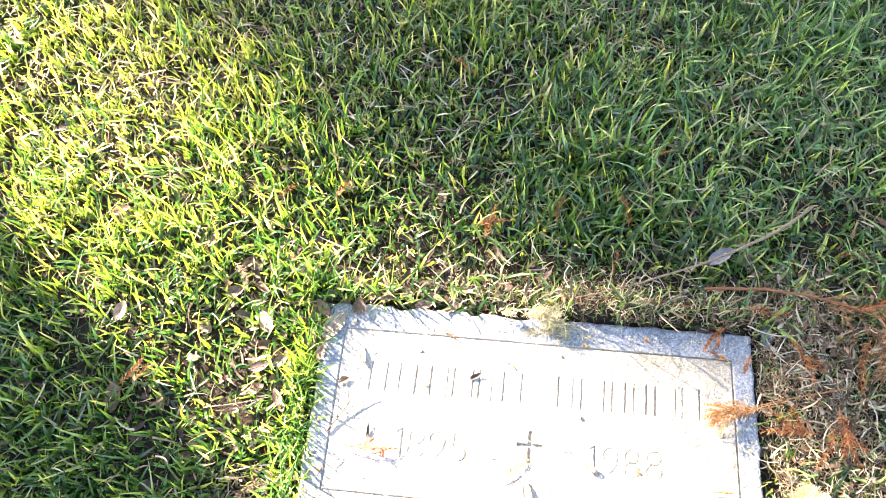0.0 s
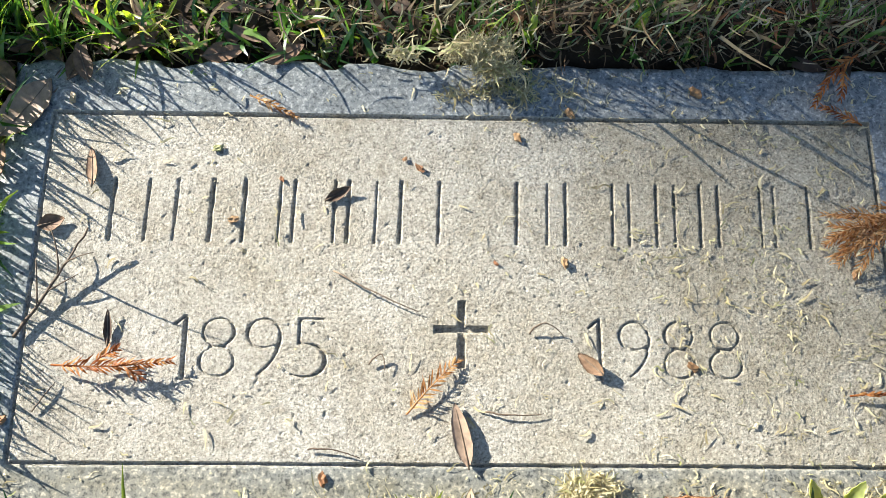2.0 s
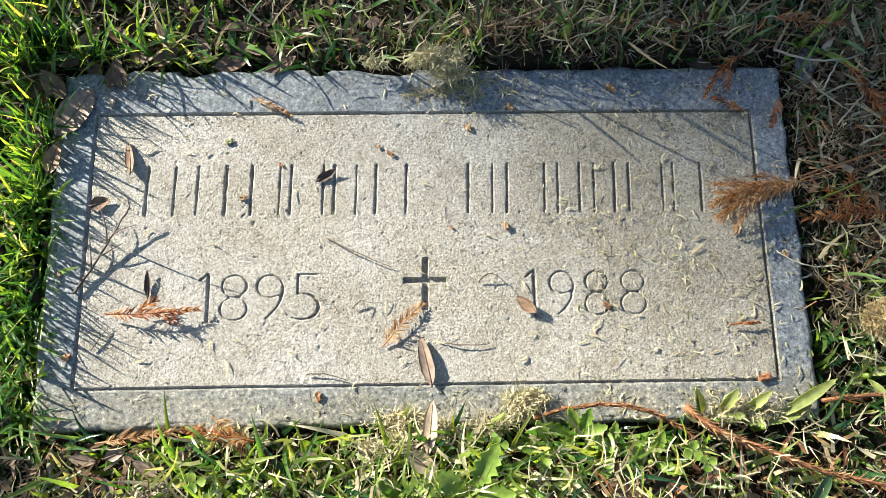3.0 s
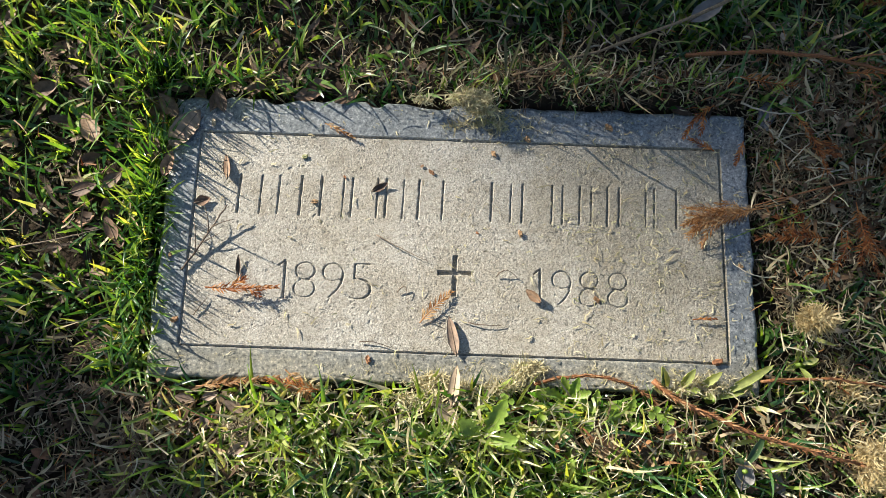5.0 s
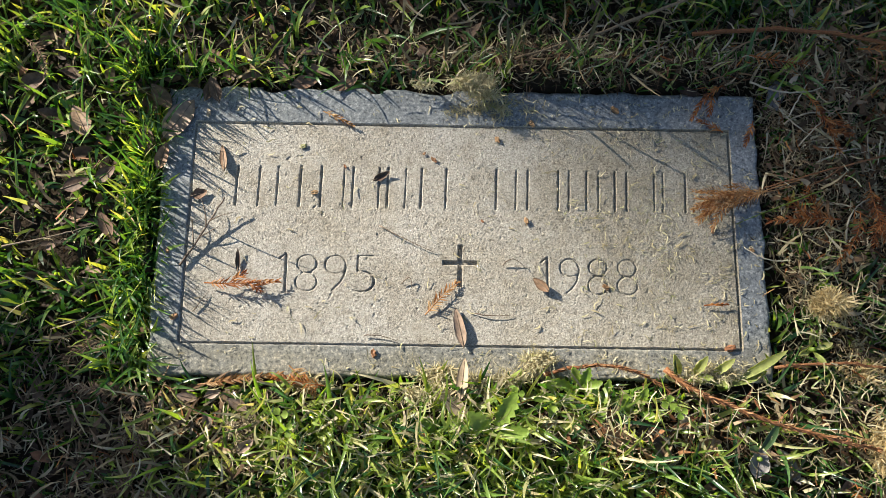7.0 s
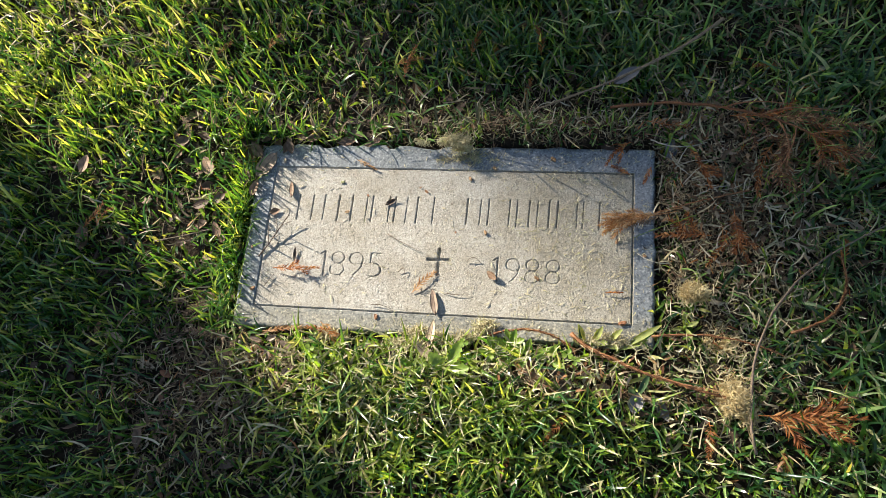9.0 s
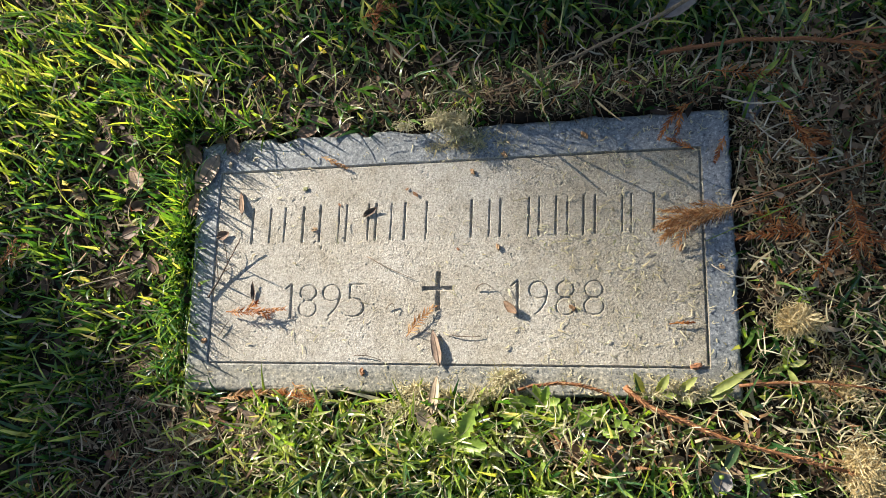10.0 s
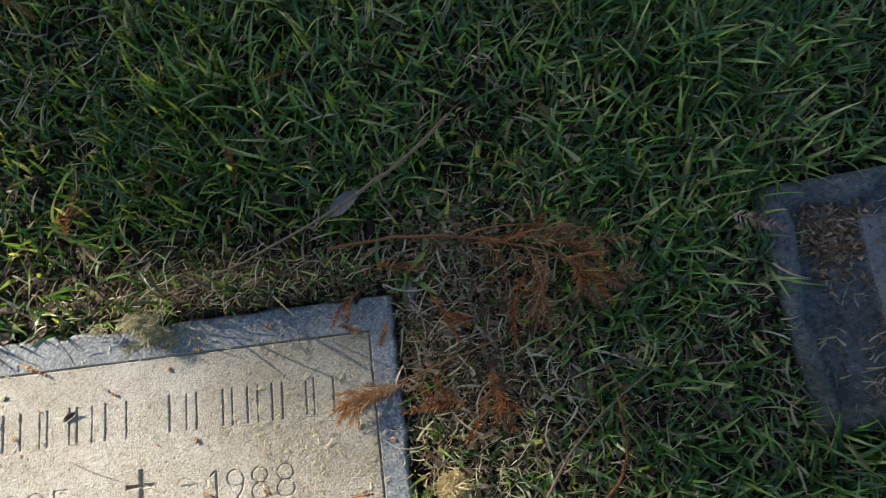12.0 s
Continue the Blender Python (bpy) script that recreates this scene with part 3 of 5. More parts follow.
def build_other_marker():
    w, e, s, n = OTHER
    cell = 0.0025
    xs, ys = np.arange(w, e + cell / 2, cell), np.arange(s, n + cell / 2, cell)
    x, y = np.meshgrid(xs, ys)
    shape = x.shape
    gap = np.minimum.reduce([n - y, y - s, x - w, e - x]) + 0.0045 * field(shape, 9, 31) + 0.0014 * field(shape, 2.5, 34)
    rim = np.clip((0.029 - gap) / 0.009, 0, 1)
    z = -0.012 + 0.0155 * rim * rim * (3 - 2 * rim) - 0.006 * np.clip((0.008 - gap) / 0.008, 0, 1) ** 2
    z = z + 0.0008 * field(shape, 1.2, 32) + 0.0018 * field(shape, 7, 33)
    plate = np.clip(np.minimum.reduce([x - w - 0.105, e - 0.07 - x, n - 0.055 - y, y - s - 0.10]) / 0.004, 0, 1)
    z = z + 0.007 * plate
    rows, cols = shape
    i = (np.arange(rows - 1)[:, None] * cols + np.arange(cols - 1)[None]).ravel()
    quads = np.stack([i, i + 1, i + cols + 1, i + cols], 1)
    verts = np.stack([x, y, z], -1).reshape(-1, 3)
    edge = np.r_[np.arange(cols), np.arange(1, rows) * cols + cols - 1, (rows - 1) * cols + np.arange(cols - 2, -1, -1), np.arange(rows - 2, 0, -1) * cols]
    skirt = verts[edge] * np.array([1, 1, 0]) - np.array([0, 0, 0.07])
    fresh = len(verts) + np.arange(len(edge))
    quads = np.r_[quads, np.stack([edge, fresh, np.roll(fresh, -1), np.roll(edge, -1)], 1)]
    verts = np.r_[verts, skirt]
    kinds = np.where(plate > 0.1, 2, np.where(rim > 0.05, 0, 1))
    which = np.zeros(len(quads), np.int32)
    which[: len(i)] = kinds[:-1, :-1].ravel()
    middle = np.array([(w + e) / 2, (s + n) / 2, -0.07])
    root = thing("grave_marker", *middle, "dark grey weathered concrete grave marker with raised rim, littered with leaves", "grave marker", rz=2.5)
    for k, (name, mat) in enumerate((("rim", CONCRETE), ("bed", CONCRETE), ("plate", SLATE))):
        used, at = np.unique(quads[which == k], return_inverse=True)
        part(quads_object(name, verts[used] - middle, at.reshape(-1, 4), mat), root)
    # writing too worn to read: plain bars
    for y in (n - 0.085, n - 0.13):
        for k in range(8):
            x = w + 0.13 + 0.045 * k
            me = box_mesh(x - middle[0], x + 0.006 - middle[0], y - 0.014 - middle[1], y + 0.014 - middle[1], 0.058, 0.0675, 0.0012)
            me.materials.append(CONCRETE)
            part(new("bar", me), root)
    # litter caught behind the rim
    count = 2600
    px, py = rng.uniform(w + 0.03, e - 0.03, count), rng.uniform(s + 0.03, n - 0.035, count)
    keep = rng.random(count) < 0.15 + 0.9 * bump2(px, py, w + 0.06, n - 0.07, 0.035, 0.05) + 0.5 * bump2(px, py, w + 0.09, s + 0.05, 0.08, 0.03)
    px, py = px[keep], py[keep]
    m = len(px)
    ob = ribbons("litter", np.stack([px, py, np.full(m, -0.0095)], 1), rng.uniform(0.006, 0.03, m), rng.uniform(0.0008, 0.003, m), rng.uniform(0, 6.3, m), rng.uniform(1.3, 1.55, m), rng.uniform(-0.1, 0.3, m), STRAW, 4, 0.8, 1.0)
    tagged(ob, "dry straw litter caught behind the dark stone's rim", "litter", kind="stuff")
    px, py = w + 0.07 + 0.026 * rng.standard_normal(700), n - 0.075 + 0.03 * rng.standard_normal(700)
    inside = (px > w + 0.036) & (px < w + 0.14) & (py < n - 0.036)
    px, py = px[inside], py[inside]
    m = len(px)
    ob = ribbons("litter", np.stack([px, py, rng.uniform(-0.010, -0.002, m)], 1), rng.uniform(0.004, 0.014, m), rng.uniform(0.001, 0.0036, m), rng.uniform(0, 6.3, m), rng.uniform(1.2, 1.6, m), rng.uniform(-0.2, 0.3, m), HAY_BROWN, 3, 0.6, 0.8)
    tagged(ob, "brown leaf flakes heaped in the corner behind the dark stone's rim", "litter", kind="stuff")


build_other_marker()


# ---- lawn ----
def lush(x, y):
    patch = 0.84 + 0.3 * np.sin(15 * x + 7 * y + 2) * np.sin(13 * y - 9 * x) + 0.18 * np.sin(37 * x - 5) * np.sin(33 * y + 2)
    seen = np.clip(1.5 - 0.75 * np.hypot(x + 0.02, (y - 0.16) / 0.85) ** 2, 0, 1)
    gaps = 1 - np.clip(bump2(x, y, -0.4, 0.1, 0.14, 0.2), 0, 1) * np.clip(0.3 - 1.1 * np.sin(88 * x + 23 * y) * np.sin(81 * y - 29 * x + 2), 0, 0.85)
    return np.clip(gaps * ((1 - 0.92 * dryness(x, y)) * patch + 0.3 * bump2(x, y, 0.62, 0.08, 0.11, 0.2) + 0.45 * bump2(x, y, -0.1, -0.29, 0.15, 0.09)) * seen, 0, 1)


def build_lawn():
    area = (-1.45, 1.5, -0.95, 1.3)

    # share of broad-bladed grass whose darker tone paints shade on the lawn
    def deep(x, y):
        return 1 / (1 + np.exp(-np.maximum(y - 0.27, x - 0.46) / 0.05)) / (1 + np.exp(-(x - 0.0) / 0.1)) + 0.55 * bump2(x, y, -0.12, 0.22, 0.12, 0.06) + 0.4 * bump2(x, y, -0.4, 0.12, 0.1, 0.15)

    # more pale blades on sunlit turf: partly dry grass, partly sunlight put in colour
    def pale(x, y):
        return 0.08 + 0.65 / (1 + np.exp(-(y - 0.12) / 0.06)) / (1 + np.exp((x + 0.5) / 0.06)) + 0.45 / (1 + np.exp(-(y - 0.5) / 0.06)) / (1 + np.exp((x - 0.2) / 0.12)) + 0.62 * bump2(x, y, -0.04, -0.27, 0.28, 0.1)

    for mat, name, label, chance, count in (
            (GRASS, "lawn_grass", "short green lawn grass growing round the grave markers", lambda x, y: lush(x, y) * (1 - pale(x, y)) * (1 - deep(x, y)), 250000),
            (GRASS_SHADED, "broad_lawn_grass", "broad-bladed lawn grass between the markers, shade put in its deep green", lambda x, y: lush(x, y) * (1 - 0.5 * pale(x, y)) * deep(x, y), 165000),
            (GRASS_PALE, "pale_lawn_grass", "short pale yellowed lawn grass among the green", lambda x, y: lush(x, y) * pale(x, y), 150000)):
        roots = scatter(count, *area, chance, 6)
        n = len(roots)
        place = roots[:, 0], roots[:, 1]
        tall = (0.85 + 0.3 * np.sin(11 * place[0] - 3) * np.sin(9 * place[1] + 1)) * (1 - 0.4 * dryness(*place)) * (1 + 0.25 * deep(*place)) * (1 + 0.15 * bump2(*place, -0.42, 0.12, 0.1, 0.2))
        length = (0.018 + 0.044 * rng.random(n) ** 1.3) * tall * (1.25 if mat is GRASS_SHADED else 1)
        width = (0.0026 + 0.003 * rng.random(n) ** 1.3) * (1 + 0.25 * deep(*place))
        ob = ribbons(name, roots, length, width, rng.uniform(0, 6.3, n), np.abs(rng.normal(0.5 if mat is GRASS_SHADED else 0.26, 0.3, n)), rng.uniform(0.1, 1.9 if mat is GRASS_SHADED else 1.1, n), mat, 5 if mat is GRASS_SHADED else 4, 0.9, 0.9, 0.0, 2.4 if mat is GRASS_SHADED else 3.4)
        tagged(ob, label, "grass", kind="stuff")
    # the lawn goes on, thinner, out of sight of the markers
    n = 30000
    away, round_about = 1.05 + 4.0 * rng.random(n) ** 1.5, rng.uniform(0, 6.3, n)
    x, y = away * np.cos(round_about), 0.16 + 0.9 * away * np.sin(round_about)
    x, y = x[~over(x, y, OTHER, 0.01)], y[~over(x, y, OTHER, 0.01)]
    n = len(x)
    ob = ribbons("outer_lawn_grass", np.stack([x, y, soil_height(x, y) - 0.004], 1), rng.uniform(0.03, 0.07, n), rng.uniform(0.005, 0.011, n), rng.uniform(0, 6.3, n), np.abs(rng.normal(0.6, 0.3, n)), rng.uniform(0.2, 1.4, n), GRASS, 3, 0.8, 0.8)
    tagged(ob, "green lawn grass stretching away from the markers", "grass", kind="stuff")
    # longer folded blades that lie over the rest
    for mat, name, label, count, chance in (
            (GRASS, "coarse_grass", "broad coarse green grass blades leaning over the lawn", 10000, lambda x, y: lush(x, y) * (1 - deep(x, y))),
            (GRASS_SHADED, "long_grass", "long grass blades arching over the lawn, shade put in their deep green", 22000, lambda x, y: lush(x, y) * deep(x, y))):
        roots = scatter(count, *area, chance)
        n = len(roots)
        ob = ribbons(name, roots, rng.uniform(0.035, 0.085, n), rng.uniform(0.0026, 0.005, n), rng.uniform(0, 6.3, n), np.abs(rng.normal(0.55, 0.3, n)), rng.uniform(0.4, 1.5, n), mat, 5, 0.8, 0.8, 0.45)
        tagged(ob, label, "grass", kind="stuff")
    # dead blades caught among the living, and leaf flakes on the soil under them
    roots = scatter(60000, *area, lambda x, y: (0.16 + 0.42 / (1 + np.exp(-(y - 0.36) / 0.06))) * lush(x, y) + 0.1 * (dryness(x, y) > 0.3) * (np.hypot(x, y) < 1.1))
    n = len(roots)
    roots[:, 2] += rng.uniform(0.008, 0.028, n)
    ob = ribbons("dead_blades", roots, rng.uniform(0.015, 0.05, n), rng.uniform(0.0012, 0.0032, n), rng.uniform(0, 6.3, n), rng.uniform(1.0, 1.7, n), rng.normal(0.1, 0.5, n), STRAW_PALE, 4, 0.9, 1.2)
    tagged(ob, "pale dead grass blades caught among the green", "dry grass", kind="stuff")
    roots = scatter(26000, *area, lambda x, y: (0.13 + 0.4 * bump2(x, y, -0.37, 0.07, 0.08, 0.2) + 0.35 * bump2(x, y, -0.33, -0.24, 0.14, 0.1) + 0.35 * bump2(x, y, 0.15, -0.22, 0.2, 0.05) + 0.55 * bump2(x, y, -0.17, 0.19, 0.17, 0.05) + 0.3 * bump2(x, y, -0.38, 0.17, 0.06, 0.08)) * np.clip(1.4 - np.hypot(x, y), 0, 1))
    n = len(roots)
    roots[:, 2] += rng.uniform(0.005, 0.017, n)
    ob = ribbons("leaf_flakes", roots, rng.uniform(0.008, 0.028, n), rng.uniform(0.003, 0.012, n), rng.uniform(0, 6.3, n), rng.uniform(1.25, 1.75, n), rng.normal(0, 0.35, n), FLAKE, 5, 0.6, 0.5, 0.35, 4.0)
    tagged(ob, "brown flakes of fallen leaves under the grass", "leaf litter", kind="stuff")
    # upright blades along the stone's sides
    west = lambda x, y: 1.0 * np.exp(-((x + 0.32) / 0.024) ** 2) * (y < 0.15) * (y > -0.165) * (0.5 + 0.5 * np.sin(61 * y) * np.sin(23 * y + 1))
    north = lambda x, y: 0.26 * np.exp(-((y - 0.163) / 0.012) ** 2) * (0.08 + bump2(x, y, -0.22, 0.16, 0.09, 1) + 0.4 * bump2(x, y, 0.1, 0.16, 0.025, 1) + 0.25 * bump2(x, y, 0.2, 0.16, 0.02, 1))
    south = lambda x, y: 0.36 * bump2(x, y, 0.02, -0.215, 0.24, 0.05) * (1 - 0.9 * dryness(x, y)) * np.where(y > -0.172, 0.25, 1)
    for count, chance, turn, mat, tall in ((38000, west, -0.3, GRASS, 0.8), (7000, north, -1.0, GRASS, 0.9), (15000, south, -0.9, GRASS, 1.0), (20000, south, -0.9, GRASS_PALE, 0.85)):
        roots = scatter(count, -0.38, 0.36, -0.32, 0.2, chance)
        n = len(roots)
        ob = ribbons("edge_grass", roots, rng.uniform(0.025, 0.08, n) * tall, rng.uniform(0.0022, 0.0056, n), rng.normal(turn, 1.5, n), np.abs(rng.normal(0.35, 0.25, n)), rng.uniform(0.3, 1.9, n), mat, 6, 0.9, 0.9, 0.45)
        tagged(ob, "upright green grass blades fringing the stone", "grass", kind="stuff")
    roots = scatter(12000, 0.7, 1.3, -0.12, 0.29, lambda x, y: 0.3 * np.exp(-((x - OTHER[0] + 0.006) / 0.012) ** 2) + 0.22 * np.exp(-((y - OTHER[3] - 0.006) / 0.012) ** 2))
    n = len(roots)
    ob = ribbons("edge_grass", roots, rng.uniform(0.02, 0.06, n), rng.uniform(0.002, 0.0046, n), rng.normal(-0.7, 1.2, n), np.abs(rng.normal(0.5, 0.3, n)), rng.uniform(0.3, 1.6, n), GRASS_SHADED, 5, 0.8, 0.8, 0.45)
    tagged(ob, "grass blades hanging over the dark stone's rim, shade put in their deep green", "grass", kind="stuff")
    roots = scatter(190000, *area, lambda x, y: (0.07 + 0.75 * dryness(x, y) + 0.9 * bump2(x, y, 0.42, 0.09, 0.14, 0.16)) * np.clip(1.4 - 0.5 * np.hypot(x, y / 0.8) ** 2, 0, 1))
    n = len(roots)
    roots[:, 2] += rng.uniform(0.003, 0.018, n)
    ob = ribbons("thatch", roots, 0.006 + 0.026 * rng.random(n) ** 1.8, rng.uniform(0.0006, 0.0018, n), rng.uniform(0, 6.3, n), rng.uniform(0.9, 1.65, n), rng.normal(0, 0.9, n), STRAW, 4, 1.1, 1.7)
    tagged(ob, "dead dry straw thatch between the living grass", "dry grass", kind="stuff")
    roots = scatter(150000, *area, lambda x, y: 0.8 * np.clip(1.35 - 0.5 * np.hypot(x, (y - 0.1) / 0.8) ** 2, 0, 1))
    n = len(roots)
    roots[:, 2] += rng.uniform(0.002, 0.009, n)
    ob = ribbons("duff", roots, rng.uniform(0.004, 0.016, n), rng.uniform(0.0008, 0.0035, n), rng.uniform(0, 6.3, n), rng.uniform(0.9, 1.7, n), rng.normal(0, 0.5, n), DUFF, 2, 1.0, 1.2)
    tagged(ob, "dark brown crumbs of rotting leaves and stems on the soil", "leaf litter", kind="stuff")


build_lawn()


def build_corner_grass():
    """Taller grass towards the sun from the stone's north-west corner, whose shade streaks the rim."""
    roots = scatter(5500, -0.5, -0.2, 0.08, 0.3, lambda x, y: 0.12 * bump2(x, y, -0.385, 0.18, 0.04, 0.045) + 0.3 * bump2(x, y, -0.335, 0.163, 0.028, 0.02) + 0.2 * bump2(x, y, -0.25, 0.17, 0.06, 0.012))
    n = len(roots)
    ob = ribbons("tall_grass", roots, rng.uniform(0.035, 0.07, n), rng.uniform(0.0022, 0.0046, n), rng.normal(-0.5, 1.2, n), np.abs(rng.normal(0.3, 0.2, n)), rng.uniform(0.2, 1.2, n), GRASS, 6, 0.8, 0.6, 0.45)
    tagged(ob, "taller green grass at the stone's corner", "grass", kind="stuff")
    # taller clumps along the west edge
    roots = np.concatenate([np.stack([rng.normal(cx, 0.007, count), rng.normal(cy, spread, count), np.zeros(count)], 1) for cx, cy, spread, count in ((-0.321, 0.085, 0.016, 60), (-0.323, 0.032, 0.014, 55), (-0.322, -0.012, 0.01, 30), (-0.321, -0.045, 0.012, 36), (-0.32, -0.09, 0.014, 24), (-0.338, 0.15, 0.013, 60), (-0.322, 0.166, 0.01, 50), (-0.282, 0.16, 0.006, 26))])
    roots = roots[~over(roots[:, 0], roots[:, 1], STONE, 0.003)]
    roots[:, 2] = soil_height(roots[:, 0], roots[:, 1]) - 0.003
    n = len(roots)
    ob = ribbons("tall_grass", roots, rng.uniform(0.035, 0.075, n), rng.uniform(0.0022, 0.0042, n), rng.normal(-0.3, 1.5, n), np.abs(rng.normal(0.2, 0.2, n)), rng.uniform(0.1, 1.0, n), GRASS, 6, 0.8, 0.6, 0.45)
    tagged(ob, "taller green grass clumps along the stone's edge", "grass", kind="stuff")
    roots = scatter(24000, 0.3, 0.68, -0.08, 0.26, lambda x, y: 0.75 * bump2(x, y, 0.37, 0.1, 0.08, 0.13) * (0.55 + 0.45 * np.sin(41 * x + 9 * y) * np.sin(37 * y - 8 * x)))
    n = len(roots)
    roots[:, 2] += rng.uniform(0.004, 0.022, n)
    ob = ribbons("straw_mat", roots, rng.uniform(0.005, 0.02, n), rng.uniform(0.0006, 0.0015, n), rng.uniform(0, 6.3, n), rng.uniform(0.9, 1.75, n), rng.normal(0, 0.9, n), STRAW_PALE, 4, 1.1, 1.7)
    tagged(ob, "pale matted straw of dead grass beside the stone", "dry grass", kind="stuff")
    for mat, count, low, high, wide, name, label in ((CLIPPING, 220, 0.012, 0.045, 0.0032, "dead_blades", "broad pale dead grass blades in the thatch"), (GRASS_SHADED, 900, 0.015, 0.04, 0.0038, "sparse_grass", "sparse green grass blades growing through the thatch"), (HAY_BROWN, 900, 0.006, 0.022, 0.007, "leaf_bits", "torn brown leaf bits in the thatch")):
        roots = scatter(count, 0.31, 0.66, -0.08, 0.26, lambda x, y: 0.9 * bump2(x, y, 0.43, 0.09, 0.13, 0.15))
        n = len(roots)
        up = mat is GRASS_SHADED
        roots[:, 2] += 0 if up else rng.uniform(0.012, 0.026, n)
        ob = ribbons(name, roots, rng.uniform(low, high, n), rng.uniform(0.5, 1, n) * wide, rng.uniform(0, 6.3, n), np.abs(rng.normal(0.6, 0.3, n)) if up else rng.uniform(1.3, 1.75, n), rng.uniform(0.1, 0.9, n) if up else rng.normal(0, 0.3, n), mat, 5, 0.8, 0.8)
        tagged(ob, label, "grass" if up else "litter", kind="stuff")
    for mat, count, low, high, upright, name, label in ((HAY_BROWN, 6500, 0.006, 0.026, False, "straw_mat", "brown matted straw on the bank behind the stone"), (STRAW_PALE, 1600, 0.012, 0.03, True, "straw_bank", "short dead grass stubble standing behind the stone"), (GRASS_SHADED, 1900, 0.012, 0.034, True, "bank_grass", "short dark green grass on the bank behind the stone")):
        roots = scatter(count, -0.12, 0.34, 0.148, 0.25, lambda x, y: 0.8 * ((bump2(x, y, 0.12, 0.17, 0.17, 0.04) if mat is GRASS_SHADED else bump2(x, y, 0.17, 0.158, 0.14, 0.014)) if upright else bump2(x, y, 0.12, 0.172, 0.2, 0.035)) * (0.65 + 0.35 * np.sin(53 * x)))
        n = len(roots)
        roots[:, 2] += rng.uniform(0.003, 0.012, n)
        ob = ribbons(name, roots, rng.uniform(low, high, n), rng.uniform(0.0009, 0.003, n) if upright else rng.uniform(0.0006, 0.0016, n), rng.uniform(0, 6.3, n), np.abs(rng.normal(0.5, 0.35, n)) if upright else rng.uniform(1.0, 1.8, n), rng.normal(0.2, 0.6, n), mat, 4, 0.9, 0.9)
        tagged(ob, label, "grass" if mat is GRASS_SHADED else "dry grass", kind="stuff")
    # broad blades on the turf before the stone, the pale ones brightened as sunlit, and short yellowed grass on its
    # east side
    for mat, count, chance, low, high, wide, lift, label in (
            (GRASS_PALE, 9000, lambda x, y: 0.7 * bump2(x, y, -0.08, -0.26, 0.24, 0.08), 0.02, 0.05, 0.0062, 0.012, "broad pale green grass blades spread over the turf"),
            (CLIPPING, 5000, lambda x, y: 0.6 * bump2(x, y, -0.04, -0.25, 0.24, 0.08), 0.015, 0.05, 0.0042, 0.022, "broad cream dead grass blades spread over the turf"),
            (GRASS, 4200, lambda x, y: 0.5 * bump2(x, y, -0.06, -0.28, 0.26, 0.09), 0.025, 0.065, 0.006, 0.006, "broad bright green grass blades spread over the turf"),
            (GRASS_PALE, 9000, lambda x, y: 0.6 * bump2(x, y, 0.4, -0.1, 0.11, 0.08) * (0.5 + 0.5 * np.sin(71 * x + 9) * np.sin(63 * y)), 0.008, 0.024, 0.0044, 0.006, "short yellowed grass in the litter beside the stone"),
            (HAY, 1500, lambda x, y: 0.5 * bump2(x, y, 0.4, -0.11, 0.12, 0.08) * (0.5 + 0.5 * np.sin(59 * x + 2) * np.sin(67 * y + 1)), 0.004, 0.014, 0.0028, 0.014, "crumbled bright straw in the litter beside the stone"),
            (NEEDLE_DARK, 6500, lambda x, y: 0.6 * bump2(x, y, 0.41, 0.07, 0.1, 0.12) + 0.45 * bump2(x, y, 0.2, 0.18, 0.14, 0.035), 0.006, 0.018, 0.003, 0.012, "red-brown conifer crumbs in the dead grass")):
        roots = scatter(count, -0.35, 0.62, -0.42, 0.24, chance)
        n = len(roots)
        roots[:, 2] += rng.uniform(0, lift, n)
        ob = ribbons("turf_blades", roots, rng.uniform(low, high, n), rng.uniform(0.5, 1, n) * wide, rng.uniform(0, 6.3, n), np.abs(rng.normal(0.75, 0.35, n)), rng.uniform(0.1, 1.1, n), mat, 5, 0.8, 0.9, 0.4)
        tagged(ob, label, "grass" if "grass" in label else "litter", kind="stuff")
    for mat, count, wide, label in ((STRAW_PALE, 6000, 0.0018, "faded straw in the hollow at the stone's corner"), (HAY_BROWN, 5000, 0.005, "brown leaf bits in the hollow at the stone's corner"), (NEEDLE_OLD, 4000, 0.0018, "faded conifer needles in the hollow at the stone's corner")):
        roots = scatter(count, -0.55, -0.15, -0.45, -0.1, lambda x, y: 0.7 * bump2(x, y, -0.33, -0.24, 0.11, 0.1) * (0.6 + 0.4 * np.sin(43 * x) * np.sin(37 * y + 1)))
        n = len(roots)
        roots[:, 2] += rng.uniform(0.008, 0.024, n)
        ob = ribbons("corner_litter", roots, rng.uniform(0.008, 0.026, n), rng.uniform(0.4, 1, n) * wide, rng.uniform(0, 6.3, n), rng.uniform(1.1, 1.75, n), rng.normal(0, 0.6, n), mat, 4, 1.0, 1.0)
        tagged(ob, label, "leaf litter", kind="stuff")
    # fine curled straw over the thatch
    roots = scatter(30000, -0.3, 0.66, -0.16, 0.28, lambda x, y: 0.22 * bump2(x, y, 0.17, 0.195, 0.17, 0.04) + 0.45 * bump2(x, y, 0.38, 0.05, 0.07, 0.14) + 0.2 * bump2(x, y, 0.5, 0.02, 0.1, 0.1))
    n = len(roots)
    roots[:, 2] += rng.uniform(0.008, 0.028, n)
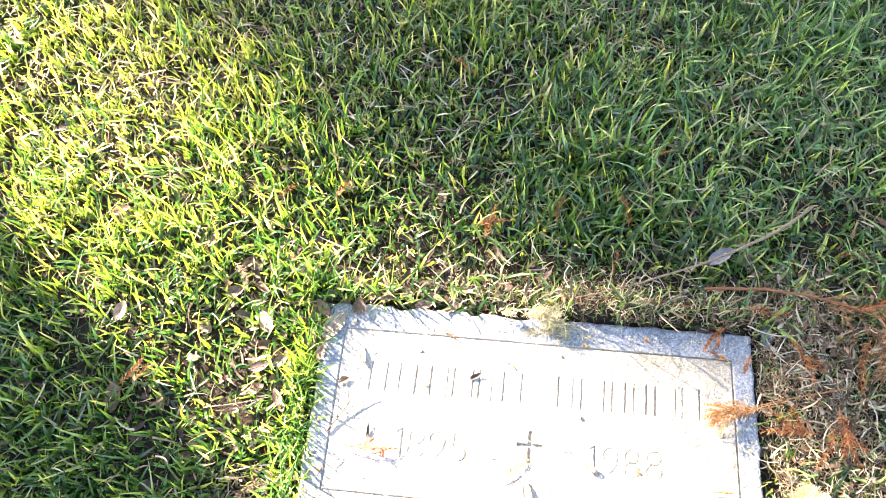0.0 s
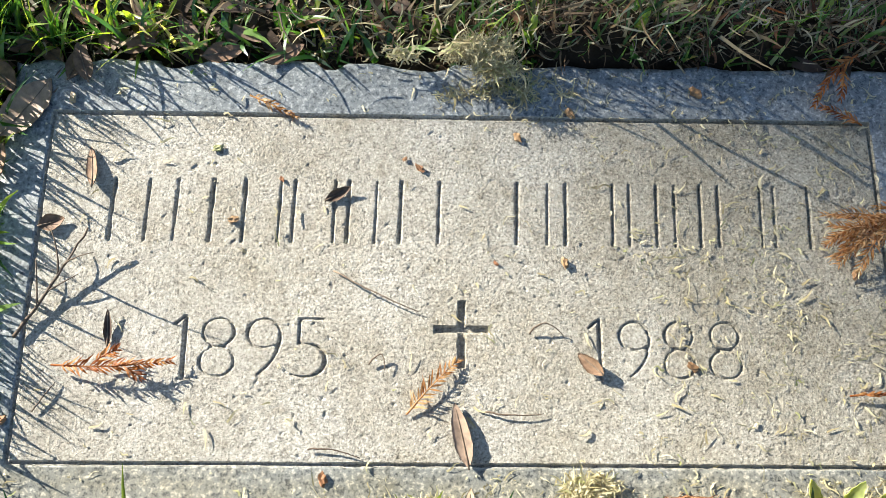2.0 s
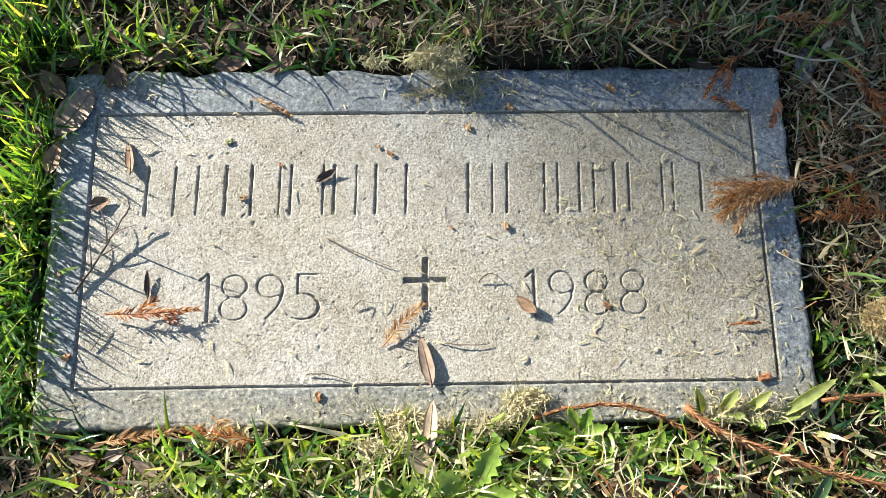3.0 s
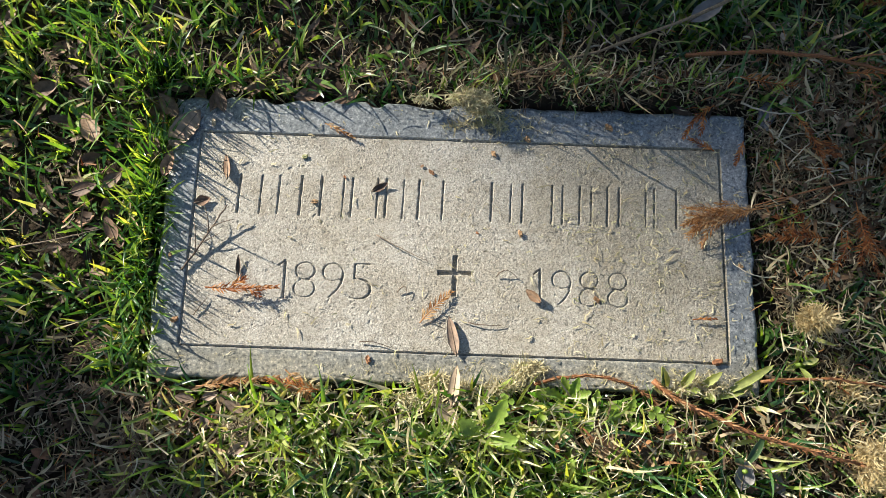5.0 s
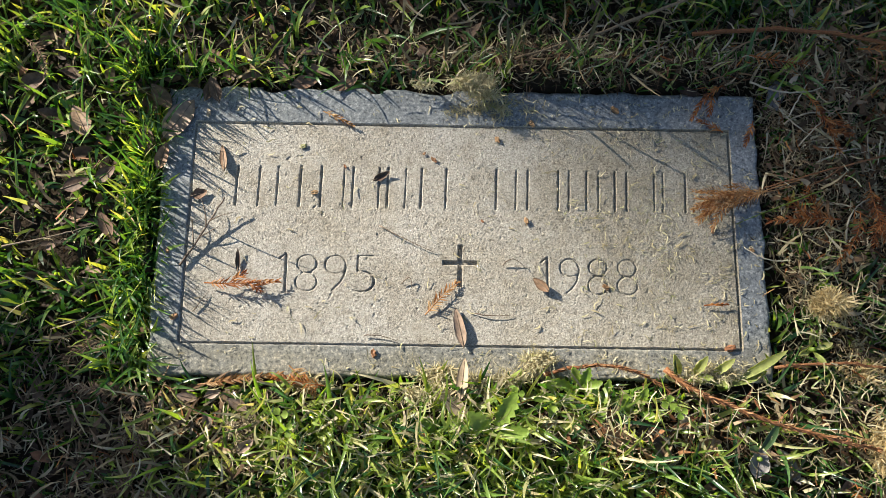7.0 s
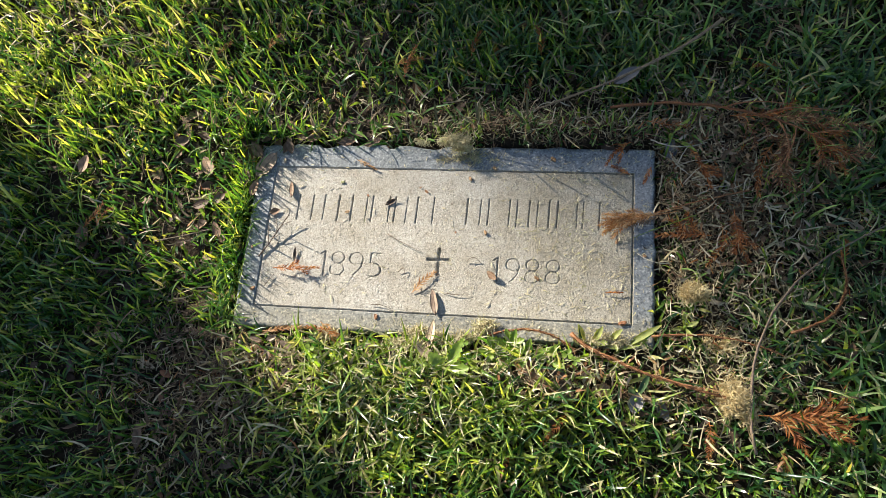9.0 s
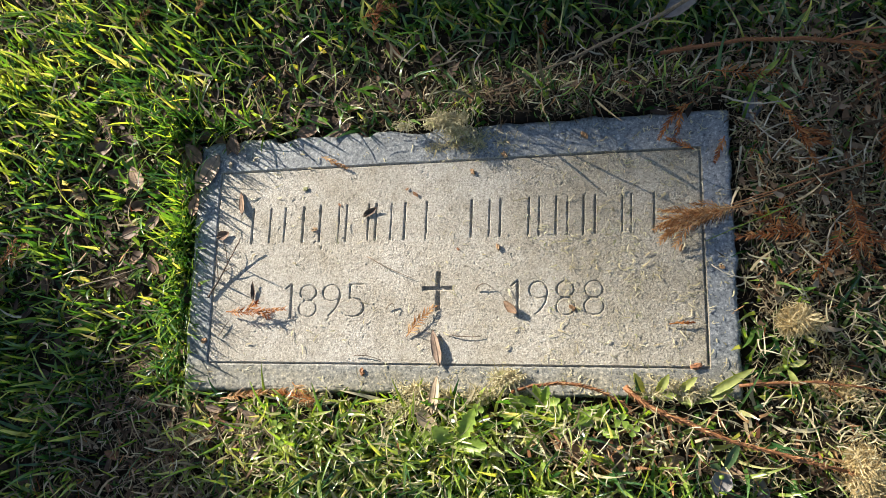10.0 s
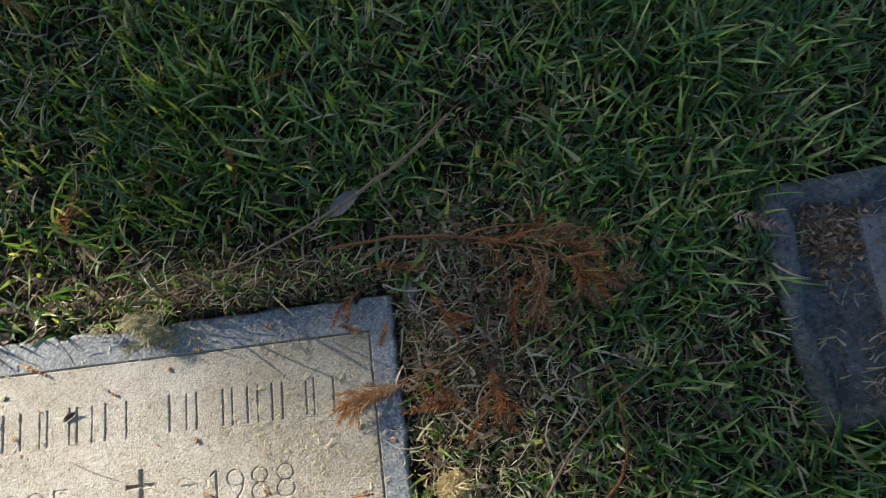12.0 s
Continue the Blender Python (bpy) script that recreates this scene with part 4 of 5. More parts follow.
    ob = ribbons("fine_straw", roots, rng.uniform(0.004, 0.018, n), rng.uniform(0.0006, 0.0016, n), rng.uniform(0, 6.3, n), rng.uniform(0.9, 1.8, n), rng.normal(0, 0.8, n), STRAW_PALE, 5, 1.2, 1.2, kink=0.6)
    tagged(ob, "fine curled pale straw lying over the thatch", "dry grass", kind="stuff")


build_corner_grass()


def build_clippings():
    """Dry mowings strewn over the stone and caught in the grass beside it."""
    count = 6500
    heap = rng.integers(0, 420, count)
    x = rng.uniform(STONE[0], STONE[1], 420)[heap] + rng.normal(0, 0.009, count)
    y = rng.uniform(STONE[2], STONE[3], 420)[heap] + rng.normal(0, 0.007, count)
    chance = 0.04 + 0.3 * np.clip((x + 0.02) / 0.28, 0, 1) + 0.8 * bump2(x, y, 0.09, -0.142, 0.18, 0.013) + 0.5 * bump2(x, y, 0.21, -0.01, 0.07, 0.05) + 0.8 * bump2(x, y, 0.03, 0.125, 0.045, 0.02)
    chance = chance + 0.5 * bump2(x, y, 0.25, -0.13, 0.06, 0.03) + 0.3 * bump2(x, y, 0.14, 0.135, 0.15, 0.02)
    keep = (rng.random(count) < chance) & over(x, y, STONE, -0.003)
    x, y = x[keep], y[keep]
    n = len(x)
    roots = np.stack([x, y, np.full(n, 0.0008)], 1)
    ob = ribbons("clippings", roots, 0.0015 + 0.0095 * rng.random(n) ** 2, 0.0004 + 0.0011 * rng.random(n) ** 1.5, rng.uniform(0, 6.3, n), rng.uniform(1.25, 1.52, n), rng.uniform(0.0, 0.22, n), CLIPPING, 5, 0.9, 0.9, kink=0.7)
    tagged(ob, "dry pale grass clippings strewn over the stone", "grass clippings", kind="stuff")
    count = 900
    x, y = rng.uniform(-0.25, STONE[1] - 0.005, count), rng.uniform(STONE[2] + 0.005, STONE[3] - 0.01, count)
    keep = rng.random(count) < 0.08 + 0.36 * np.clip(x / 0.25, 0, 1) + 0.6 * bump2(x, y, 0.12, -0.14, 0.17, 0.014)
    x, y = x[keep], y[keep]
    n = len(x)
    ob = ribbons("clippings", np.stack([x, y, np.full(n, 0.0009)], 1), rng.uniform(0.004, 0.015, n), rng.uniform(0.0007, 0.0016, n), rng.uniform(0, 6.3, n), rng.uniform(1.2, 1.42, n), rng.uniform(0.15, 0.45, n), CLIPPING, 7, 1.4, 0.9, kink=0.8)
    tagged(ob, "curled dry grass clippings lying on the stone", "grass clippings", kind="stuff")
    roots = scatter(14000, -0.4, 0.75, -0.35, 0.28, lambda x, y: 0.9 * bump2(x, y, 0.4, -0.12, 0.1, 0.12) + 0.9 * bump2(x, y, 0.1, -0.165, 0.22, 0.025) + 0.6 * bump2(x, y, -0.02, -0.22, 0.22, 0.06) + 0.35 * bump2(x, y, 0.05, 0.17, 0.15, 0.03) + 0.015)
    n = len(roots)
    roots[:, 2] += rng.uniform(0.014, 0.046, n)
    ob = ribbons("clippings", roots, rng.uniform(0.006, 0.025, n), rng.uniform(0.0006, 0.0015, n), rng.uniform(0, 6.3, n), rng.uniform(1.2, 1.9, n), rng.normal(0, 0.5, n), CLIPPING, 4, 1.2, 1.5)
    tagged(ob, "dry pale mowings caught in the grass beside the stone", "grass clippings", kind="stuff")
    roots = scatter(6500, -0.3, 0.4, -0.4, -0.15, lambda x, y: (0.5 * bump2(x, y, -0.06, -0.19, 0.2, 0.03) + 0.16 * bump2(x, y, 0.0, -0.3, 0.25, 0.08)) * (0.5 + 0.5 * np.sin(47 * x + 11 * y) * np.sin(39 * y - 13 * x)))
    n = len(roots)
    roots[:, 2] += rng.uniform(0.02, 0.05, n)
    ob = ribbons("clippings", roots, rng.uniform(0.008, 0.03, n), rng.uniform(0.001, 0.0034, n), rng.uniform(0, 6.3, n), rng.uniform(0.8, 1.7, n), rng.normal(0.2, 0.7, n), GRASS_PALE, 4, 1.2, 1.4)
    tagged(ob, "pale green mown blades lying on the turf", "grass clippings", kind="stuff")
    roots = scatter(5000, -0.5, 0.85, -0.35, 0.4, lambda x, y: 0.75 * bump2(x, y, 0.4, 0.1, 0.15, 0.14) + 0.03 + 0.4 * bump2(x, y, -0.34, -0.22, 0.1, 0.08))
    n = len(roots)
    roots[:, 2] += rng.uniform(0.014, 0.03, n)
    ob = ribbons("shed_needles", roots, rng.uniform(0.008, 0.018, n), rng.uniform(0.0009, 0.0016, n), rng.uniform(0, 6.3, n), rng.uniform(1.2, 1.9, n), rng.normal(0, 0.3, n), NEEDLE, 3, 1.0, 0.6)
    tagged(ob, "rust-brown conifer needles shed into the thatch", "needles", kind="stuff")


build_clippings()


def build_hollow_litter():
    """Rust needles, stalks and crumbs lying in the hollow beside the south edge and under the conifer branch."""
    for mat, count, label in ((NEEDLE_BARK, 5200, "rust-brown crumbs and needles in a hollow of the turf"), (STRAW_PALE, 2600, "pale dry stalks in a hollow of the turf")):
        roots = scatter(count, 0.05, 0.6, -0.27, 0.25, lambda x, y: 0.8 * bump2(x, y, 0.17, -0.2, 0.06, 0.025) + 0.5 * bump2(x, y, 0.3, -0.2, 0.08, 0.03) + 0.4 * bump2(x, y, 0.5, 0.16, 0.07, 0.05) + 0.25 * bump2(x, y, 0.37, 0.1, 0.06, 0.1))
        n = len(roots)
        roots[:, 2] += rng.uniform(0.008, 0.024, n)
        ob = ribbons("hollow_litter", roots, rng.uniform(0.006, 0.028, n), rng.uniform(0.001, 0.004, n), rng.uniform(0, 6.3, n), rng.uniform(1.2, 1.8, n), rng.normal(0, 0.5, n), mat, 3, 1.0, 0.8)
        tagged(ob, label, "leaf litter", kind="stuff")


build_hollow_litter()


# ---- fallen leaves ----
def leaf_blade(length, width, curl, fold, mat, waist=0.42, teeth=0.0, ragged=0.0):
    """A leaf from its stalk at 0 along +x: a thin closed shell, folded at the midrib and curled along its length."""
    rows, cols, verts = 13, 7, []
    for side in (0.0004, -0.0004):
        for r in range(rows):
            u = r / (rows - 1)
            half = 0.5 * width * (math.sin(math.pi * u ** (math.log(0.5) / math.log(waist))) ** 0.8 if 0 < u < 1 else 0.03)
            half *= 1 + teeth * (r % 2) + ragged * math.sin(11 * u + 40 * width) * math.sin(23 * u + 90 * length)
            a = curl * (u - 0.3)
            cx = length * u * (1 - 0.08 * abs(curl))
            cz = length * 0.35 * curl * (u - 0.5) ** 2
            for c in range(cols):
                v = 2 * c / (cols - 1) - 1
                wave = 0.03 * width * math.sin(9 * u + 3 * v)
                verts.append((cx, half * v * math.cos(fold * 0.6), cz + half * abs(v) ** 1.3 * math.sin(fold) + wave * abs(v) + side))
    faces, top = [], rows * cols
    for r in range(rows - 1):
        for c in range(cols - 1):
            i = r * cols + c
            faces.append((i, i + cols, i + cols + 1, i + 1))
            faces.append((top + i, top + i + 1, top + i + cols + 1, top + i + cols))
    edge = [r * cols for r in range(rows)] + [(rows - 1) * cols + c for c in range(1, cols)] + [r * cols + cols - 1 for r in range(rows - 2, -1, -1)] + list(range(cols - 2, 0, -1))
    for a, b in zip(edge, edge[1:] + edge[:1]):
        faces.append((a, b, top + b, top + a))
    return verts, faces


def lowest(parts):
    return min(v.co.z for p in parts for v in p.data.vertices)


def make_leaf(x, y, length, width, rz, mat, label, curl=0.5, fold=0.25, rx=0.0, ry=0.0, lift=0.0, stalk=True, group="fallen leaves"):
    root = thing("fallen_leaf", x, y, canopy(x, y) + lift, label, "leaf", group, rz, rx, ry)
    blade = part(mesh_object("blade", *leaf_blade(length, width, curl, fold, mat, 0.46 + 1.2 * (width - 0.012), 0.0, 0.09), mat), root)
    down = lowest([blade])
    for v in blade.data.vertices:
        v.co.x -= length / 2
        v.co.z -= down
    rib = [(length * (u - 0.5) * (1 - 0.08 * abs(curl)) * 0.98, 0, length * 0.35 * curl * (u - 0.5) ** 2 - down + 0.0006) for u in (-0.06, 0.1, 0.3, 0.5, 0.7, 0.9)]
    if stalk:
        part(mesh_object("midrib", *tube(rib, [0.0006, 0.0006, 0.0005, 0.0004, 0.0003, 0.0002], 5), TWIG), blade)
    return root


BROWN = "dry brown fallen leaf lying in the grass"
for x, y, length, width, rz, curl, label in (
    (-0.291, 0.108, 0.052, 0.026, 58, 0.35, "broad flat brown leaf at the corner of the stone"),
    (-0.325, 0.126, 0.04, 0.014, 118, 0.5, BROWN), (-0.262, 0.142, 0.03, 0.012, 75, 0.4, "small brown leaf on the stone's rim"),
    (-0.268, 0.133, 0.03, 0.014, 60, 0.4, BROWN), (-0.312, 0.084, 0.034, 0.017, 110, 0.5, BROWN),
    (-0.122, 0.150, 0.032, 0.012, 30, 0.9, "curled brown leaf on the stone's rim"), (-0.165, 0.152, 0.03, 0.015, 15, 0.4, BROWN),
    (-0.345, 0.19, 0.036, 0.012, 65, 0.8, BROWN), (-0.34, 0.160, 0.035, 0.015, 80, 0.4, BROWN), (-0.3, 0.158, 0.03, 0.013, 20, 0.5, BROWN), (-0.285, 0.152, 0.028, 0.012, 140, 0.6, BROWN), (-0.22, 0.158, 0.028, 0.012, 40, 0.6, BROWN), (-0.245, 0.165, 0.034, 0.014, 95, 0.5, BROWN), (-0.29, 0.175, 0.036, 0.015, 60, 0.5, BROWN), (-0.265, 0.182, 0.03, 0.014, 150, 0.5, BROWN), (-0.19, 0.166, 0.03, 0.012, 120, 0.7, BROWN), (-0.33, 0.145, 0.034, 0.016, 30, 0.5, BROWN), (-0.393, 0.105, 0.04, 0.02, 120, 0.3, BROWN)):
    make_leaf(x, y, length, width, rz, LEAF_TAN if "broad" in label else LEAF, label, curl, 0.2, 4, 3, 0.0 if "stone" in label else -0.004)
for x, y, length, width, rz in ((-0.311, 0.131, 0.034, 0.017, 130), (-0.322, 0.085, 0.03, 0.017, 95), (-0.303, 0.066, 0.03, 0.013, 75), (-0.256, 0.139, 0.03, 0.012, 110), (-0.354, -0.005, 0.03, 0.013, 118), (-0.335, 0.178, 0.04, 0.013, 62), (-0.358, 0.046, 0.026, 0.014, 40), (-0.605, 0.1, 0.034, 0.018, 80), (-0.415, -0.32, 0.04, 0.014, 95), (-0.385, 0.035, 0.03, 0.015, 20)):
    make_leaf(x, y, length, width, rz, LEAF, "grey-brown dry leaf lying on the grass beside the stone", 0.4, 0.3, 6, -5, 0.005)
ON = "small curled brown leaf lying on the stone"
make_leaf(-0.082, 0.051, 0.021, 0.0075, 28, LEAF, ON, 0.9, 0.5, 20, -8)
make_leaf(0.078, -0.058, 0.022, 0.0105, 138, LEAF, ON, 0.8, 0.85, -20, 10)
make_leaf(-0.002, -0.101, 0.041, 0.0115, 103, LEAF_TAN, "long narrow pale brown leaf lying on the stone", 0.5, 0.35, -12, 0)
make_leaf(0.001, -0.151, 0.042, 0.012, 84, LEAF_PALE, "long narrow pale brown leaf on the stone's edge", 0.4, 0.35, -14, 0, 0.003)
make_leaf(-0.243, 0.067, 0.03, 0.008, 100, LEAF, "narrow grey-brown leaf lying on the stone", 0.5, 0.3, -12, 6)
make_leaf(-0.264, 0.029, 0.018, 0.011, 20, LEAF, ON, 0.8, 0.4, 10, 0)
make_leaf(-0.222, -0.038, 0.024, 0.005, 92, LEAF, "narrow brown leaf scrap on the stone", 0.4, 0.5, 15, -8)
make_leaf(-0.005, -0.178, 0.03, 0.015, -35, LEAF_PALE, "pale dry leaf in the grass", 0.6, 0.4, 0, 10, 0.006)
make_leaf(0.262, 0.258, 0.05, 0.021, 36, LEAF_GREY, "silvery grey dry leaf in the grass", 0.3, 0.25, 0, 0, 0.016)
for x, y, length, width, rz, mat, label in (
    (-0.49, -0.178, 0.05, 0.01, -28, LEAF_PALE, "pale narrow dry leaf in the grass"), (-0.435, -0.216, 0.04, 0.011, -18, LEAF_PALE, "pale narrow dry leaf in the grass"),
    (-0.59, -0.02, 0.05, 0.022, 100, LEAF, BROWN), (-0.385, -0.06, 0.04, 0.014, 120, LEAF, BROWN), (-0.352, -0.01, 0.032, 0.013, 115, LEAF, BROWN),
    (0.515, 0.012, 0.035, 0.02, 70, LEAF_PALE, "pale torn dry leaf in the grass"), (0.42, 0.033, 0.02, 0.014, 130, LEAF, BROWN), (0.577, 0.032, 0.042, 0.012, -30, LEAF_PALE, "pale narrow dry leaf in the grass"),
    (0.555, -0.14, 0.035, 0.015, 80, LEAF, BROWN), (0.315, -0.23, 0.04, 0.014, -60, LEAF_GREY, "grey dry leaf in the grass"), (0.14, -0.188, 0.045, 0.02, -10, LEAF, BROWN), (0.15, -0.205, 0.04, 0.02, 160, LEAF, BROWN), (0.175, -0.196, 0.04, 0.016, 50, LEAF, BROWN),
    (0.19, -0.21, 0.04, 0.018, -70, LEAF, BROWN), (0.215, -0.195, 0.03, 0.014, 100, LEAF_PALE, "pale dry leaf in the grass"), (0.235, -0.21, 0.03, 0.016, 20, LEAF, BROWN), (0.28, -0.225, 0.03, 0.02, 75, LEAF_GREY, "grey dry leaf in the grass"),
    (0.09, -0.2, 0.05, 0.025, 170, LEAF, BROWN), (-0.1, -0.19, 0.03, 0.016, 50, LEAF, BROWN), (0.66, -0.03, 0.04, 0.02, -40, LEAF, BROWN), (0.7, 0.25, 0.03, 0.018, 15, LEAF, BROWN),
    (0.83, 0.262, 0.045, 0.02, 110, LEAF, BROWN), (0.72, -0.1, 0.045, 0.018, -25, LEAF, BROWN), (0.862, 0.045, 0.032, 0.011, 100, LEAF_TAN, "tan dry leaf on the dark stone"),
    (-0.31, 0.345, 0.028, 0.017, 150, LEAF, BROWN),
    (-0.155, 0.33, 0.03, 0.013, 80, LEAF, BROWN), (-0.66, 0.27, 0.035, 0.016, 20, LEAF, BROWN), (-0.5, 0.23, 0.035, 0.018, 65, LEAF, BROWN), (-0.45, 0.15, 0.03, 0.018, 30, LEAF, BROWN)):
    make_leaf(x, y, length, width, rz, mat, label, random.uniform(0.2, 0.9), random.uniform(0.15, 0.5), random.uniform(-18, 18), random.uniform(-14, 14), 0.0 if over(x, y, OTHER) else -0.003 if 0.1 < x < 0.3 and y < -0.17 else -0.011)
for x, y, length, width, rz in ((-0.262, -0.172, 0.034, 0.016, 170), (-0.236, -0.168, 0.03, 0.014, 20), (-0.212, -0.178, 0.036, 0.017, 150), (-0.186, -0.172, 0.026, 0.013, 70), (-0.24, -0.192, 0.028, 0.014, 110), (-0.2, -0.215, 0.034, 0.017, 35), (-0.09, -0.172, 0.028, 0.013, 160)):
    make_leaf(x, y, 0.62 * length, 0.62 * width, rz, LEAF_TAN, "sunlit tan dry leaf at the foot of the stone", 0.5, 0.35, 14, -10, 0.002)
spare = random.Random(3)
for n in range(44):
    west = n % 2
    x, y = (spare.uniform(-0.55, -0.31), spare.uniform(-0.32, 0.3)) if west else (spare.uniform(-0.25, 0.75), spare.choice((spare.uniform(-0.34, -0.17), spare.uniform(0.16, 0.3))))
    make_leaf(x, y, spare.uniform(0.022, 0.042), spare.uniform(0.009, 0.02), spare.uniform(0, 360), LEAF, "dry brown leaf half hidden among grass blades", spare.uniform(0.2, 1.0), spare.uniform(0.1, 0.6), spare.uniform(-35, 35), spare.uniform(-25, 25), -0.017, n % 3 > 0)


# ---- conifer sprigs and twigs ----
def frond(length, needle, wide, mat, seed, droop=0.25, spread=55, pairs=0, curl=0.2, name="frond", bare=0.1):
    """A stalk along +x with two ranks of flat needles, as one mesh."""
    r = random.Random(seed)
    pairs = pairs or int(length / (0.0036 if needle > 0.0125 else 0.0024))
    spine = bend((0, 0, 0), (length / 2, length * curl * 0.3 * r.uniform(-1, 1), length * 0.06), (length, length * curl * r.uniform(-0.6, 0.6), 0), 7)
    verts, faces = tube(spine, [0.0007 - 0.00008 * k for k in range(7)], 5)
    for n in range(pairs):
        u = bare + (1 - bare) * n / pairs
        k = min(int(u * 6), 5)
        p = spine[k].lerp(spine[k + 1], u * 6 - k)
        ahead = (spine[k + 1] - spine[k]).normalized()
        side = Vector((-ahead.y, ahead.x, 0))
        for s in (-1, 1):
            if r.random() < 0.08:
                continue
            a = radians(spread + r.uniform(-16, 16)) * (1 - 0.35 * u)
            way = (math.cos(a) * ahead + s * math.sin(a) * side + Vector((0, 0, r.uniform(-droop, droop * 1.6)))).normalized()
            long = needle * (0.6 + 0.4 * math.sin(math.pi * min(1, 0.15 + u))) * r.uniform(0.75, 1.1)
            across = way.cross(Vector((0, 0, 1))).normalized() * wide / 2
            across.z += r.uniform(-0.6, 0.6) * wide / 2
            tip = p + way * long + Vector((0, 0, -droop * long * r.uniform(0, 0.6)))
            middle = p + way * long * 0.5 + Vector((0, 0, 0.0006))
            i = len(verts)
            verts += [p - across * 0.5, p + across * 0.5, middle + across, middle - across, tip]
            faces += [(i, i + 1, i + 2, i + 3), (i + 3, i + 2, i + 4)]
    return mesh_object(name, verts, faces, mat, False)


def make_sprig(x, y, length, rz, label, mat=NEEDLE, needle=0.009, lift=0.002, rx=0.0, ry=0.0, spread=55, sides=(), seed=1, wide=0.0013, droop=0.3, curl=0.2, bare=0.1):
    """A sprig from its broken end: a needled leader and shorter fronds from its sides, each (place, length, turn)."""
    root = thing("conifer_sprig", x, y, canopy(x, y) + lift, label, "sprig", "dry conifer sprigs", rz, rx, ry)
    leader = part(frond(length, needle, wide, mat, seed, droop, spread, 0, curl, "leader", bare), root)
    for k, (u, long, turn) in enumerate(sides):
        ob = part(frond(long, needle, wide, mat, seed * 31 + k, droop, spread, 0, 0.3), leader)
        ob.matrix_basis = pose(length * u, 0, 0.0006 * k, 0, -4, turn)
    return root


RUST = "dry rust-brown conifer sprig lying on the stone"
make_sprig(-0.144, 0.118, 0.036, -32, "small dry tan conifer sprig on the stone's rim", NEEDLE_TAN, 0.007, seed=2, spread=35)
make_sprig(-0.252, -0.062, 0.073, 2, RUST, NEEDLE, 0.01, 0.004, seed=3, sides=((0.35, 0.02, 25), (0.5, 0.022, -20)), spread=40)
make_sprig(-0.036, -0.09, 0.047, 52, "dry rust-tan conifer sprig lying on the stone", NEEDLE_TAN, 0.0105, 0.0005, seed=4, spread=52, wide=0.0013, droop=0.1)
fan = random.Random(77)
make_sprig(0.345, 0.053, 0.122, 198, "dense rust conifer sprig with fanned fronds hanging over the stone's edge", NEEDLE_TAN, 0.01, 0.006, seed=5, wide=0.001, ry=-3, spread=42, bare=0.4,
           sides=[(fan.uniform(0.45, 0.8), fan.uniform(0.025, 0.05), fan.uniform(-20, 32)) for _ in range(9)])
make_sprig(0.336, 0.046, 0.105, 190, "bright orange conifer frond lying on the stone", NEEDLE_TAN, 0.008, 0.009, seed=37, wide=0.0009, bare=0.35, spread=40, sides=[(fan.uniform(0.4, 0.75), fan.uniform(0.022, 0.04), fan.uniform(-22, 24)) for _ in range(6)])
make_sprig(0.318, 0.04, 0.06, 188, "faded grey-brown conifer frond lying on the stone", NEEDLE_OLD, 0.009, 0.005, seed=36, wide=0.0009, sides=((0.2, 0.04, 12), (0.35, 0.035, 24), (0.4, 0.03, -12)))
make_sprig(0.262, 0.035, 0.035, 205, "small rust conifer frond tangled on the stone", NEEDLE, 0.008, 0.004, seed=35, wide=0.0009)
make_sprig(0.38, 0.012, 0.075, 178, "dry rust conifer sprig at the stone's edge", NEEDLE, 0.012, 0.012, seed=6, sides=((0.45, 0.03, -40), (0.3, 0.035, -65)))
make_sprig(0.238, -0.077, 0.024, 8, "small reddish conifer sprig tip on the stone", NEEDLE, 0.006, seed=7, spread=20)
make_sprig(0.268, 0.152, 0.052, 222, "rust conifer sprig hanging over the stone's corner", NEEDLE, 0.009, 0.006, seed=8, spread=35, sides=((0.3, 0.025, 30),))
make_sprig(0.298, 0.114, 0.03, 250, RUST, NEEDLE, 0.008, 0.006, seed=9, spread=40)
make_sprig(0.268, 0.103, 0.03, 150, RUST, NEEDLE, 0.008, seed=19, spread=40)
make_sprig(-0.165, -0.141, 0.052, -44, "faded tan conifer sprig hanging off the stone's edge", NEEDLE_TAN, 0.011, 0.004, seed=10, spread=55, ry=6)
make_sprig(-0.25, -0.16, 0.08, 2, "rust conifer sprig along the stone's edge", NEEDLE_TAN, 0.009, 0.008, seed=23, spread=40)
make_sprig(-0.13, -0.16, 0.05, 170, "rust conifer sprig along the stone's edge", NEEDLE, 0.01, 0.006, seed=11, spread=50)
FADED = "faded brown conifer sprig in the grass"
make_sprig(-0.30, -0.172, 0.08, 172, FADED, NEEDLE_OLD, 0.012, seed=12, spread=60)
make_sprig(-0.29, -0.17, 0.075, 255, FADED, NEEDLE_OLD, 0.013, seed=13, spread=50, sides=((0.3, 0.035, -30),))
make_sprig(-0.34, -0.118, 0.05, 205, FADED, NEEDLE_OLD, 0.012, seed=14, spread=55)
make_sprig(-0.3, -0.23, 0.06, 230, FADED, NEEDLE_OLD, 0.012, seed=24, spread=55)
make_sprig(-0.56, -0.005, 0.04, 62, "rust conifer sprig in the grass", NEEDLE, 0.01, seed=15)
make_sprig(0.43, -0.232, 0.128, 3, "large rust-brown conifer sprig in the grass", NEEDLE, 0.017, 0.014, seed=16, spread=38, wide=0.0018, sides=((0.18, 0.055, -58), (0.3, 0.055, 16), (0.3, 0.075, -26), (0.5, 0.045, -20), (0.55, 0.04, 18)))
